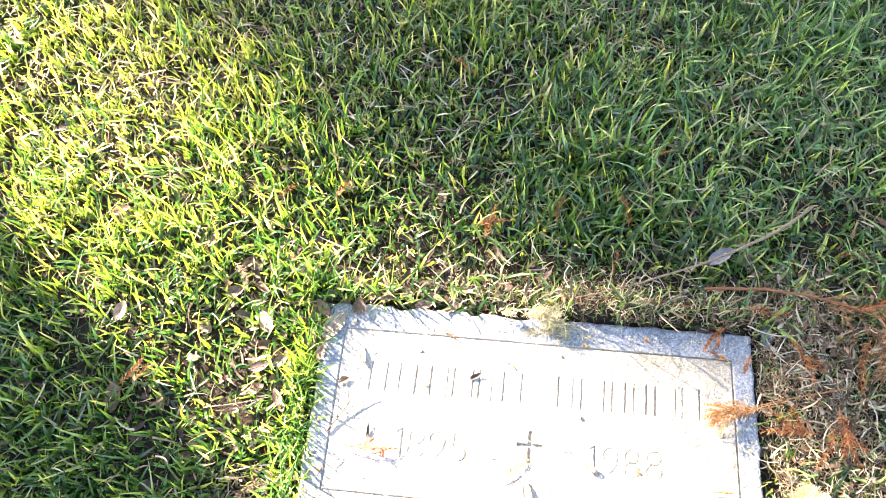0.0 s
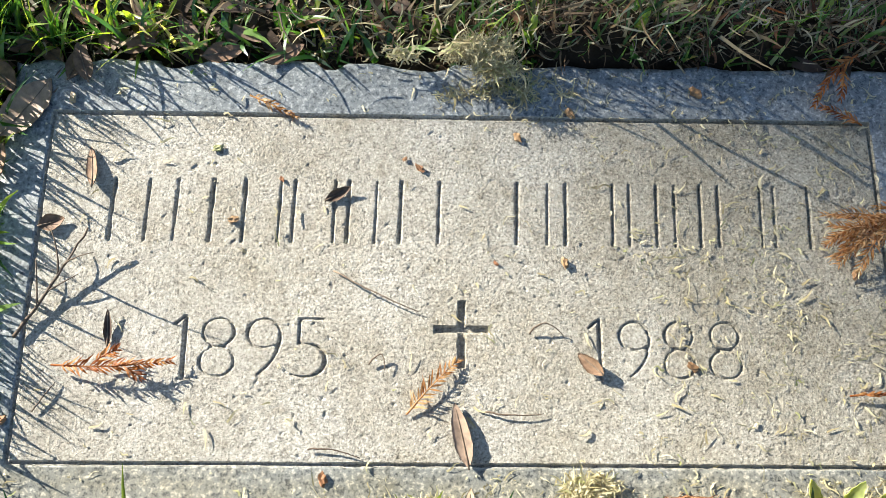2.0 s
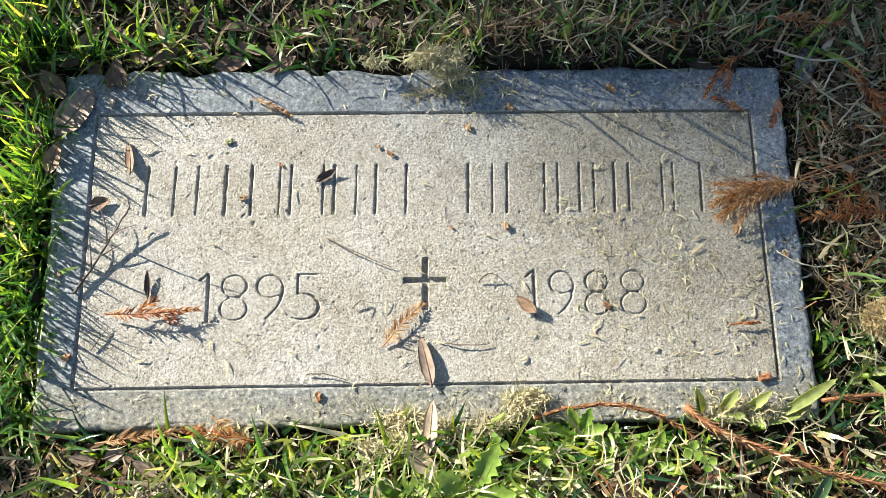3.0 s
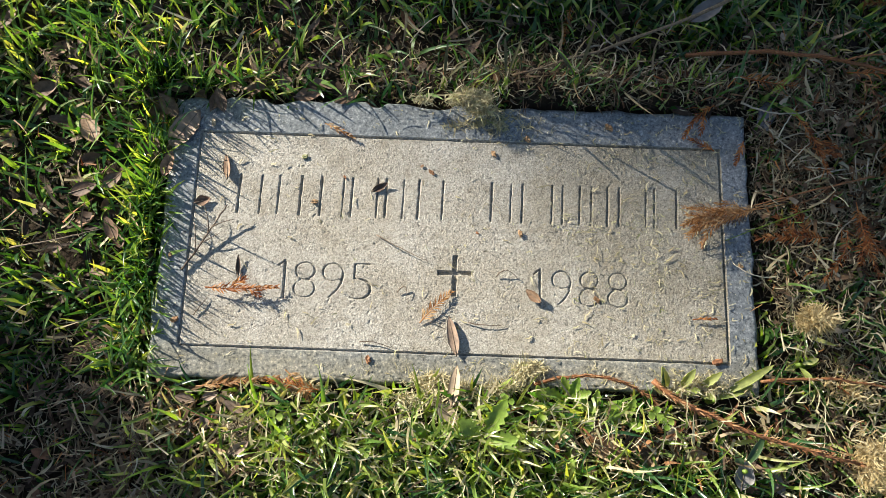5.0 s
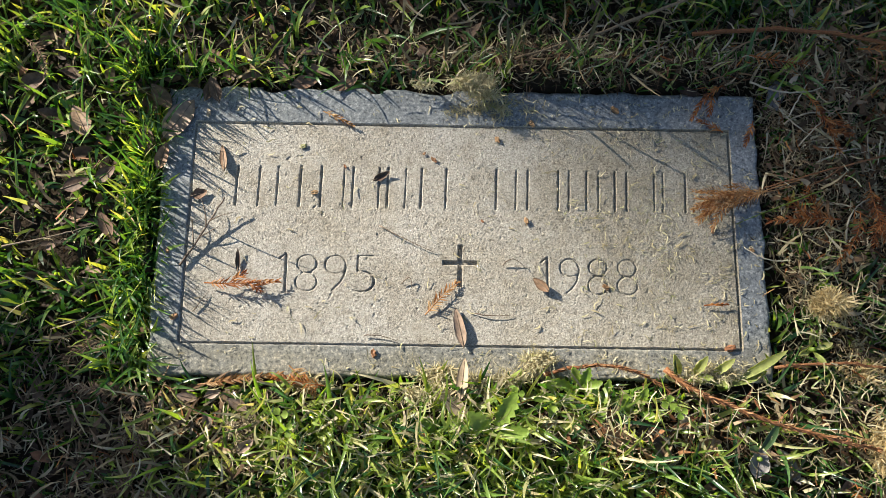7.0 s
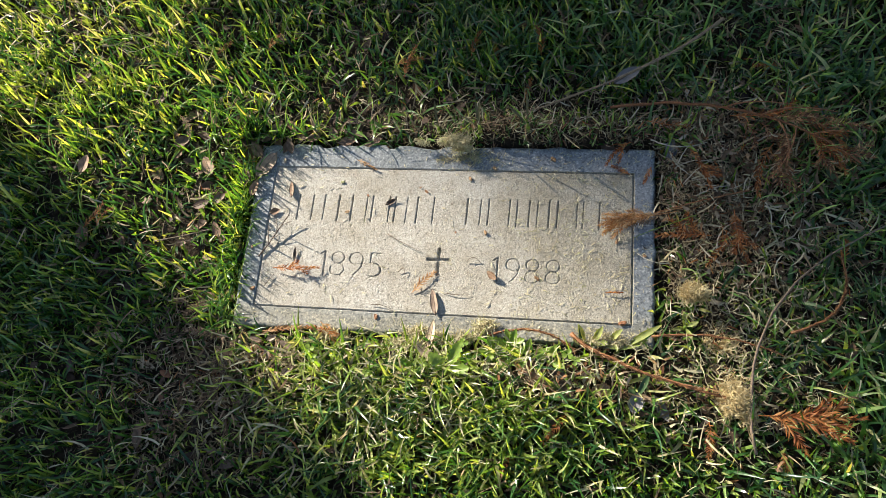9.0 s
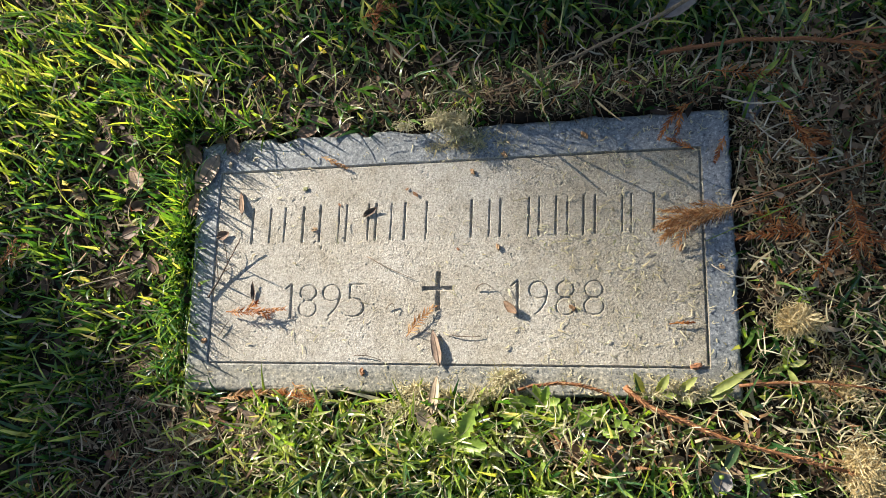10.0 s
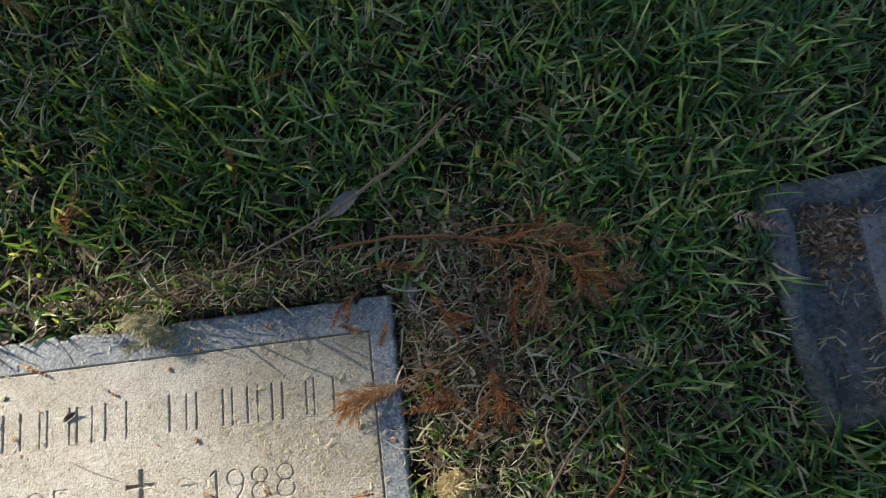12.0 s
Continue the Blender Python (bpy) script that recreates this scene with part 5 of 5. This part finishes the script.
make_sprig(0.704, 0.19, 0.068, -30, "faded pinkish conifer sprig over the dark stone's rim", NEEDLE_PINK, 0.014, 0.012, seed=17, spread=66, wide=0.0019, droop=0.1)
make_sprig(0.29, 0.178, 0.06, -10, FADED, NEEDLE, 0.013, 0.016, seed=18, spread=60)
make_sprig(0.35, 0.14, 0.07, -68, "rust conifer sprig in the dead grass", NEEDLE, 0.01, 0.014, seed=20, sides=((0.35, 0.035, 45), (0.55, 0.03, 50)), spread=40)
make_sprig(0.41, 0.05, 0.08, -80, "rust conifer sprig in the dead grass", NEEDLE, 0.012, 0.014, seed=21, sides=((0.4, 0.035, 30), (0.5, 0.03, -30)))
make_sprig(0.40, 0.02, 0.06, -115, "rust conifer sprig in the dead grass", NEEDLE, 0.011, 0.014, seed=22)
make_sprig(0.854, 0.43, 0.12, 238, "long thin brown conifer sprig in the grass", NEEDLE_OLD, 0.004, seed=25, spread=25)
for k in range(16):
    make_sprig(spare.uniform(-0.5, 0.75), spare.choice((spare.uniform(0.17, 0.45), spare.uniform(-0.36, -0.18))), spare.uniform(0.025, 0.055), spare.uniform(0, 360), "small dry conifer sprig sunk among the grass blades", spare.choice((NEEDLE, NEEDLE_OLD)), spare.uniform(0.007, 0.012), -0.003, spare.uniform(-15, 15), spare.uniform(-15, 15), seed=40 + k)


def make_twig(points, thick, label, mat=TWIG, forks=(), name="twig", needle=0.0):
    """A thin branch by way of three points, with forks (place, length, turn in degrees, rise); scaly where it bears needles."""
    origin = Vector(points[0])
    root = thing(name, *origin, label, "twig", "fallen twigs")
    spine = bend((0, 0, 0), Vector(points[1]) - origin, Vector(points[2]) - origin, 15)
    r = random.Random(int(thick * 1e6) + len(forks))
    spine = [p + Vector((r.uniform(-1, 1), r.uniform(-1, 1), r.uniform(-0.5, 0.5))) * thick * 0.5 for p in spine]
    stem = part(mesh_object("stem", *tube(spine, [thick * (1 - 0.5 * k / 14) * r.uniform(0.85, 1.15) for k in range(15)], 7), mat), root)
    for u, long, turn, rise in forks:
        k = min(int(u * 14), 13)
        ahead = (spine[k + 1] - spine[k]).normalized()
        way = Matrix.Rotation(radians(turn), 3, "Z") @ ahead
        way.z = rise
        way.normalize()
        far = spine[k] + way * long
        mid = (spine[k] + far) / 2 + Vector((r.uniform(-1, 1), r.uniform(-1, 1), 0.5)) * long * 0.1
        part(mesh_object("side_shoot", *tube(bend(spine[k], mid, far, 7), [thick * (0.6 - 0.06 * j) for j in range(7)], 6), mat), stem)
    if needle:
        verts, faces = [], []
        for n in range(420):
            u = r.random() * 13.9
            k = int(u)
            p = spine[k].lerp(spine[k + 1], u - k)
            ahead = (spine[k + 1] - spine[k]).normalized()
            a = r.uniform(0, 6.28)
            side = ahead.cross(Vector((0, 0, 1))).normalized()
            outward = math.cos(a) * side + math.sin(a) * side.cross(ahead)
            tip = p + outward * thick * r.uniform(0.9, 2.8) + ahead * needle * r.uniform(0.4, 1.3)
            across = ahead.cross(outward) * thick * r.uniform(0.15, 0.32)
            i = len(verts)
            verts += [p + outward * thick * 0.7 - across, p + outward * thick * 0.7 + across, tip]
            faces.append((i, i + 1, i + 2))
        part(mesh_object("scaly_bark", verts, faces, NEEDLE_BARK, False), stem)
    return root


make_twig(((-0.278, -0.045, 0.003), (-0.257, -0.012, 0.006), (-0.236, 0.022, 0.013)), 0.0012, "thin forked brown twig lying on the stone", forks=((0.3, 0.03, 35, 0.1), (0.45, 0.022, -30, 0.15), (0.7, 0.041, -48, 0.89), (0.6, 0.03, 40, 0.15)))
make_twig(((0.398, 0.345, 0.036), (0.25, 0.2475, 0.031), (0.052, 0.175, 0.018)), 0.0024, "long pale grey bare twig lying in the grass", TWIG_PALE)
make_twig(((0.238, 0.205, 0.016), (0.42, 0.189, 0.04), (0.57, 0.112, 0.036)), 0.0023, "rust-brown conifer branch lying in the grass", STEM, forks=((0.45, 0.1, 12, 0.08), (0.6, 0.1, 20, 0.06), (0.66, 0.07, -60, -0.05), (0.72, 0.08, -85, -0.1), (0.8, 0.05, 30, 0.05)), name="conifer_branch", needle=0.004)
make_twig(((0.08, -0.146, 0.004), (0.148, -0.139, 0.015), (0.2, -0.164, 0.008)), 0.0019, "arched orange-brown conifer shoot on the stone's edge", STEM, name="conifer_shoot", needle=0.005)
make_twig(((0.193, -0.139, 0.014), (0.262, -0.178, 0.02), (0.392, -0.213, 0.016)), 0.003, "stout rust-brown conifer shoot in the grass beside the stone", STEM, name="conifer_shoot", needle=0.005)
make_twig(((0.3, -0.137, 0.012), (0.385, -0.134, 0.018), (0.465, -0.153, 0.014)), 0.0016, "thin rust-brown conifer shoot in the grass", STEM, name="conifer_shoot", needle=0.004)
make_twig(((0.427, -0.28, 0.012), (0.451, -0.1, 0.028), (0.6, 0.028, 0.02)), 0.0021, "long curved dark brown twig lying in the grass")
make_twig(((0.474, -0.124, 0.018), (0.533, -0.085, 0.026), (0.542, -0.018, 0.02)), 0.002, "curved rust-brown conifer shoot in the grass", STEM, name="conifer_shoot", needle=0.006)
make_twig(((0.43, 0.078, 0.012), (0.38, 0.064, 0.016), (0.3, 0.042, 0.008)), 0.0013, "thin tan stalk lying over the stone's edge", STEM, forks=((0.5, 0.04, 18, 0.0),))
make_twig(((0.36, 0.04, 0.012), (0.32, 0.024, 0.012), (0.275, 0.006, 0.003)), 0.0007, "thin green grass stalk lying over the stone's edge", WEED)
for a, b, c in (((-0.345, 0.21, 0.01), (-0.34, 0.18, 0.014), (-0.32, 0.14, 0.006)), ((-0.13, 0.215, 0.0), (-0.128, 0.18, 0.008), (-0.118, 0.155, 0.004)), ((-0.45, -0.03, 0.01), (-0.4, -0.02, 0.014), (-0.36, -0.005, 0.006)),
                ((0.3, 0.15, 0.008), (0.32, 0.175, 0.012), (0.36, 0.18, 0.01)), ((0.4, 0.1, 0.008), (0.395, 0.13, 0.014), (0.41, 0.16, 0.008))):
    make_twig((a, b, c), 0.0009, "thin pale dead grass stalk lying in the thatch", TWIG)

pale = random.Random(41)
spots_east = [(0.416, 0.108, -88, 0.036), (0.43, 0.1, -100, 0.03), (0.297, 0.157, -3, 0.078), (0.36, 0.07, 20, 0.05), (0.335, 0.12, 60, 0.04)]
spots_east += [(pale.uniform(0.32, 0.5), pale.uniform(-0.06, 0.16), pale.uniform(0, 360), pale.uniform(0.02, 0.055)) for _ in range(16)]
spots_east += [(pale.uniform(-0.1, 0.28), pale.uniform(0.17, 0.24), pale.uniform(0, 360), pale.uniform(0.02, 0.05)) for _ in range(9)]
for x, y, turn, long in spots_east:
    tip = Vector((x + long * math.cos(radians(turn)), y + long * math.sin(radians(turn)), 0))
    rise, side = canopy(x, y) + 0.006, pale.uniform(-0.2, 0.2) * long
    middle = ((x + tip.x) / 2 - side * math.sin(radians(turn)), (y + tip.y) / 2 + side * math.cos(radians(turn)), rise + 0.006)
    make_twig(((x, y, rise), middle, (tip.x, tip.y, canopy(tip.x, tip.y) + 0.006)), pale.uniform(0.0006, 0.0012), "thin bleached dead stalk lying on the thatch", STALK_PALE, name="dead_stalk")

for a, b, c in (((-0.084, -0.001, 0.002), (-0.055, -0.016, 0.004), (-0.029, -0.027, 0.002)), ((-0.095, -0.111, 0.002), (-0.08, -0.111, 0.003), (-0.063, -0.116, 0.002)), ((0.012, -0.088, 0.002), (0.03, -0.09, 0.003), (0.048, -0.089, 0.002)),
                ((-0.262, -0.09, 0.0016), (-0.255, -0.08, 0.0022), (-0.25, -0.072, 0.0016)), ((0.04, -0.04, 0.002), (0.05, -0.034, 0.006), (0.062, -0.042, 0.002)), ((-0.06, -0.06, 0.002), (-0.052, -0.054, 0.004), (-0.05, -0.064, 0.002))):
    make_twig((a, b, c), 0.0006, "hair-thin dry stem scrap lying on the stone", TWIG, name="stem_scrap")

# needled fronds of the fallen branch
for k, (x, y, length, rz, lift) in enumerate(((0.405, 0.189, 0.085, 6, 0.02), (0.455, 0.19, 0.09, -4, 0.022), (0.47, 0.176, 0.095, -16, 0.026), (0.5, 0.165, 0.085, -44, 0.026), (0.48, 0.172, 0.09, -92, 0.018), (0.49, 0.162, 0.085, -110, 0.02), (0.465, 0.15, 0.085, -104, 0.014),
                                              (0.475, 0.128, 0.06, -84, 0.014), (0.45, 0.182, 0.06, -70, 0.016), (0.5, 0.176, 0.075, -28, 0.024), (0.42, 0.186, 0.05, -62, 0.012), (0.515, 0.15, 0.06, -66, 0.02), (0.44, 0.192, 0.06, 20, 0.022), (0.53, 0.14, 0.065, -14, 0.024), (0.52, 0.168, 0.075, -6, 0.028))):
    make_sprig(x, y, length, rz, "dense rust-brown conifer frond lying on the branch", NEEDLE_BARK if k % 3 else NEEDLE, 0.014, lift, seed=60 + k, wide=0.0016, spread=46, droop=0.5, curl=0.5, sides=((0.3, 0.028, -36), (0.5, 0.028, 32)) if k % 2 else ())
make_sprig(0.545, -0.022, 0.034, 75, "small rust conifer tip at the end of the shoot", NEEDLE, 0.012, 0.008, seed=81, spread=40)
for k, (x, y, length, rz) in enumerate(((-0.085, 0.262, 0.06, 82), (-0.1, 0.285, 0.045, 20), (0.16, 0.435, 0.05, 10), (-0.32, 0.31, 0.035, 60), (-0.17, 0.6, 0.06, -30), (0.02, 0.3, 0.05, 75), (0.13, 0.3, 0.055, 95), (-0.58, -0.01, 0.05, 55))):
    make_sprig(x, y, length, rz, "rust conifer sprig lying on the lawn", NEEDLE, 0.011, 0.006, seed=90 + k, spread=45)


# ---- tufts, weeds, bits ----
def make_tuft(x, y, wide, deep, high, count, label, mat=CLIPPING, z=None, loose=0.22):
    """A matted heap of short dry blades."""
    cores = rng.normal(0, loose, (14, 2))
    r = rng.normal(0, 0.17, (count, 3)) * rng.uniform(0.4, 1.6, (count, 1))
    heap = (rng.random(count) ** 1.6 * 14).astype(int)
    r[:, :2] = 0.75 * r[:, :2] + cores[heap]
    peak = rng.uniform(0.4, 1.7, 14)[heap]
    roots = np.stack([r[:, 0] * wide, r[:, 1] * deep, np.abs(r[:, 2]) * 2.2 * high * peak * np.exp(-r[:, 0] ** 2 - r[:, 1] ** 2)], 1)
    wisp = rng.random(count) < 0.1
    root = thing("grass_tuft", x, y, (canopy(x, y) if z is None else z) - 0.001, label, "grass tuft", "dry grass tufts")
    blades = ribbons("matted_grass", roots, 0.003 + 0.008 * rng.random(count) ** 1.6 + 0.009 * wisp, rng.uniform(0.0005, 0.0013, count) * (1 + 0.4 * wisp), rng.uniform(0, 6.3, count), np.where(wisp, rng.uniform(0.5, 1.4, count), rng.uniform(0.95, 1.75, count)), rng.normal(0, 0.6, count), mat, 4, 1.4, 1.0, kink=0.6)
    tagged(part(blades, root), kind="stuff")


make_tuft(0.004, 0.146, 0.04, 0.017, 0.012, 2300, "pale dry grass tuft on the stone's rim", CLIPPING, z=0.013, loose=0.42)
make_tuft(0.034, 0.128, 0.035, 0.016, 0.004, 420, "thin scatter of dry grass on the stone's rim", CLIPPING, loose=0.5)
make_tuft(0.352, -0.078, 0.025, 0.02, 0.015, 7500, "flat matted clump of pale mown grass", HAY, 0.016, 0.2)
make_tuft(0.404, -0.204, 0.03, 0.046, 0.016, 6000, "large matted heap of tan dry mown grass", HAY, 0.008, 0.38)
make_tuft(0.395, -0.14, 0.03, 0.022, 0.006, 700, "small clump of pale mown grass", HAY, None, 0.5)
make_tuft(0.068, -0.134, 0.032, 0.014, 0.009, 1000, "pale mown grass heaped on the stone's edge")
make_tuft(-0.022, -0.146, 0.045, 0.012, 0.008, 600, "pale mown grass heaped on the stone's edge")
make_tuft(-0.035, -0.168, 0.06, 0.016, 0.008, 500, "pale mown grass caught along the stone's edge")
make_tuft(0.0, -0.155, 0.04, 0.012, 0.009, 600, "pale mown grass heaped along the stone's edge", z=0.0)
make_tuft(0.045, -0.152, 0.03, 0.012, 0.008, 500, "pale mown grass heaped along the stone's edge", z=0.0)
make_tuft(-0.15, -0.158, 0.05, 0.01, 0.004, 500, "thin scatter of mown grass along the stone's edge", z=-0.002)
make_tuft(0.25, -0.145, 0.06, 0.014, 0.004, 560, "pale mown grass at the stone's corner", z=0.002)
make_tuft(-0.205, -0.2, 0.03, 0.02, 0.012, 350, "pale dead grass tuft in the lawn", STRAW)


def make_weed(x, y, leaves, label, width=0.016, seed=1, teeth=0.12, z=None, mat=WEED):
    """A rosette: each leaf is (length, heading, rise)."""
    root = thing("weed", x, y, soil_height(x, y) + 0.012 if z is None else z, label, "weed")
    for k, (long, turn, rise) in enumerate(leaves):
        ob = part(mesh_object("leaf", *leaf_blade(long, width, -0.5, 0.3, mat, 0.6, teeth), mat), root)
        ob.matrix_basis = pose(0, 0, 0.002 * k, 0, -rise, turn)
    crown = part(mesh_object("crown", *tube([(0, 0, -0.014), (0, 0, 0.0), (0, 0, 0.009)], [0.004, 0.003, 0.002]), WEED), root)


GREEN = "green broad-leaved weed growing at the stone's edge"
POINTED = "pale green weed with long pointed leaves at the stone's corner"
make_weed(0.213, -0.15, ((0.034, 114, 38), (0.02, 165, 25)), POINTED, 0.0072, teeth=0.24, mat=WEED_PALE)
make_weed(0.221, -0.15, ((0.034, 58, 36), (0.024, 10, 22)), POINTED, 0.0078, teeth=0.26, mat=WEED_PALE)
make_weed(0.239, -0.148, ((0.036, 40, 34), (0.02, -20, 20)), POINTED, 0.0072, teeth=0.24, mat=WEED_PALE)
make_weed(0.256, -0.156, ((0.072, 32, 16), (0.045, 22, 8)), POINTED, 0.0088, teeth=0.05, mat=WEED_PALE)
make_weed(0.28, -0.222, ((0.042, 64, 26), (0.02, 120, 20)), "dark green broad-leaved weed in the turf", 0.0085, teeth=0.05, mat=WEED_DEEP)
make_weed(0.561, 0.078, ((0.06, 32, 10), (0.058, 122, 10)), "broad dark green grass weed in the lawn", 0.01, teeth=0.0, mat=WEED_DEEP)
# clumps added only to throw long shadow streaks across the stone
TALL = "tall upright faded grass clump added to cast shadow streaks on the stone"
make_weed(0.045, 0.166, ((0.085, 40, 84), (0.06, 200, 70), (0.05, 100, 55)), TALL, 0.0036, teeth=0.0, mat=STALK)
make_weed(0.118, 0.168, ((0.09, 80, 84), (0.055, 300, 68), (0.05, 160, 55)), TALL, 0.0036, teeth=0.0, mat=STALK)
make_weed(-0.02, 0.17, ((0.07, 80, 80), (0.05, 10, 60)), TALL, 0.0036, teeth=0.0, mat=STALK)
make_weed(0.112, -0.16, ((0.034, 165, 22), (0.03, 215, 16), (0.026, 110, 28), (0.03, -25, 18), (0.026, 70, 34), (0.024, 20, 30)), GREEN, 0.0075, teeth=0.6)
make_weed(0.135, -0.172, ((0.026, 80, 30), (0.03, 15, 18), (0.024, 250, 16), (0.022, 140, 30)), GREEN, 0.0068, teeth=0.6)
make_weed(0.09, -0.166, ((0.026, 190, 24), (0.024, 120, 30), (0.024, 250, 18)), GREEN, 0.0075, teeth=0.6, mat=WEED)
make_weed(0.028, -0.202, ((0.05, 62, 26), (0.036, 5, 20), (0.034, 140, 22)), GREEN, 0.012, teeth=0.7, z=0.024)
make_weed(0.165, -0.18, ((0.03, 70, 35), (0.026, 150, 25), (0.025, -20, 20)), GREEN, 0.008, teeth=0.35)
make_weed(0.345, -0.118, ((0.024, 100, 40), (0.022, 200, 30), (0.026, -70, 35), (0.02, 20, 30)), GREEN, 0.0065, teeth=0.0, mat=WEED_PALE)
make_weed(-0.02, -0.2, ((0.026, 30, 30), (0.024, 150, 30)), GREEN, 0.012)
make_weed(0.325, 0.165, ((0.05, -40, 18), (0.04, 40, 20)), "broad dark green grass weed beside the stone", 0.006, teeth=0.0)


def make_clover(x, y, rz, size):
    root = thing("clover", x, y, soil_height(x, y), "small green clover growing in the lawn", "clover", "clovers", rz)
    high = 0.042
    stalk = part(mesh_object("stalk", *tube(bend((0, 0, 0), (0.002, 0, high / 2), (0, 0, high), 5), [0.0006] * 5, 5), WEED), root)
    for k in range(3):
        ob = part(mesh_object("leaflet", *leaf_blade(size, size * 0.95, 0.2, 0.2, WEED, 0.62), WEED), stalk)
        ob.matrix_basis = pose(0, 0, high, 0, -8, 120 * k)


for x, y, rz, size in ((-0.165, -0.187, 10, 0.008), (-0.158, -0.2, 50, 0.007), (0.19, -0.172, 80, 0.008), (0.2, -0.18, 20, 0.007), (0.05, -0.165, 0, 0.007), (-0.08, -0.215, 45, 0.006)):
    make_clover(x, y, rz, size)


def make_husk(x, y, size, mat=HUSK, label="small amber seed husk lying on the stone", name="seed_husk", lift=0.0):
    """A crumpled little shell, open to one side."""
    bm = bmesh.new()
    bmesh.ops.create_icosphere(bm, subdivisions=2, radius=1)
    r = random.Random(int(1e5 * (x + 2 * y)))
    for v in bm.verts:
        k = r.uniform(0.55, 1.25)
        v.co = Vector((v.co.x * size * 0.55 * k, v.co.y * size * 0.33 * k, (max(v.co.z, -0.5) + 0.5 - 0.6 * max(0, v.co.z - 0.4)) * size * 0.22 * k))
    me = bpy.data.meshes.new(name)
    bm.to_mesh(me)
    bm.free()
    me.materials.append(mat)
    ob = new(name, me)
    ob.matrix_basis = pose(x, y, canopy(x, y) - 0.0005 + lift, 0, 0, r.uniform(0, 360))
    tagged(ob, label, "seed husk" if mat is HUSK else "pebble", "seed husks" if mat is HUSK else "")


for x, y, size in ((0.035, 0.091, 0.008), (0.064, 0.006, 0.008), (0.071, 0.109, 0.009), (-0.03, 0.069, 0.007), (0.157, 0.126, 0.009), (-0.15, 0.032, 0.007), (0.02, 0.005, 0.004), (0.142, -0.06, 0.008), (-0.04, 0.075, 0.004), (0.252, 0.0, 0.007),
                   (-0.28, -0.095, 0.009), (-0.085, -0.128, 0.008), (0.262, -0.118, 0.011), (-0.292, -0.03, 0.006), (-0.12, 0.06, 0.004), (0.29, -0.02, 0.006)):
    make_husk(x, y, size)
make_husk(0.327, 0.147, 0.03, PEBBLE, "rounded dark grey pebble beside the stone", "pebble", -0.004)
make_husk(-0.163, 0.081, 0.007, CLIPPING, "small yellow-green lichen scrap on the stone", "lichen_scrap")
make_husk(-0.262, 0.115, 0.008, LEAF_PALE, "small pale lichen scrap on the stone", "lichen_scrap")


# ---- unseen trees added towards the sun, whose trunks shade the lawn ----
def make_tree(x, y, high, thick, first, label, seed, spread, lean):
    r = random.Random(seed)
    root = thing("unseen_shade_tree", x, y, -0.1, label, "tree")
    levels = 24
    spine = [(lean.x * high * k / (levels - 1), lean.y * high * k / (levels - 1), high * k / (levels - 1)) for k in range(levels)]
    radii = [thick * (1 + 0.7 * math.exp(-high * k / (levels - 1) / 0.5)) * (1 - 0.9 * max(0, high * k / (levels - 1) - first * 0.8) / (high - first * 0.8)) for k in range(levels)]
    trunk = part(mesh_object("trunk", *tube(spine, radii, 24), BARK), root)
    verts = []
    for k in range(34):
        h = first + (high - first) * (k + r.random()) / 34
        a, long = r.uniform(0, 6.28), spread * (1.05 - (h - first) / (high - first)) * r.uniform(0.7, 1.1)
        start = Vector((lean.x * h, lean.y * h, h))
        tip = start + Vector((long * math.cos(a), long * math.sin(a), long * r.uniform(-0.05, 0.25)))
        points = bend(start, (start + tip) / 2 + Vector((0, 0, long * 0.1)), tip, 6)
        part(mesh_object("limb", *tube(points, [0.07 - 0.011 * j for j in range(6)], 6), BARK), trunk)
        for j in range(1, 6):
            verts += [(points[j].x + r.gauss(0, 0.25), points[j].y + r.gauss(0, 0.25), points[j].z + r.gauss(0, 0.15)) for _ in range(50)]
    roots = np.array(verts)
    n = len(roots)
    part(ribbons("crown", roots, rng.uniform(0.15, 0.4, n), rng.uniform(0.04, 0.09, n), rng.uniform(0, 6.3, n), rng.uniform(1.0, 2.0, n), rng.normal(0, 0.4, n), FOLIAGE, 3, 1.0, 0.6), root)


ALONG, ACROSS = Vector((math.sin(radians(SUN_TURN)), math.cos(radians(SUN_TURN)))), Vector((-math.cos(radians(SUN_TURN)) * -1, -math.sin(radians(SUN_TURN))))
for far, off, high, thick, first, label, seed, spread, lean in ((5.5, -0.195, 14, 0.32, 5.5, "unseen leaning conifer tree with rough brown trunk, added to shade the lawn", 5, 2.2, -0.2), (33.0, 0.742, 38, 0.62, 21, "unseen very tall conifer tree with thick brown trunk, added to shade the lawn", 6, 3.5, 0.0)):
    spot = ALONG * far + ACROSS * off
    make_tree(spot.x, spot.y, high, thick, first, label, seed, spread, ACROSS * lean)
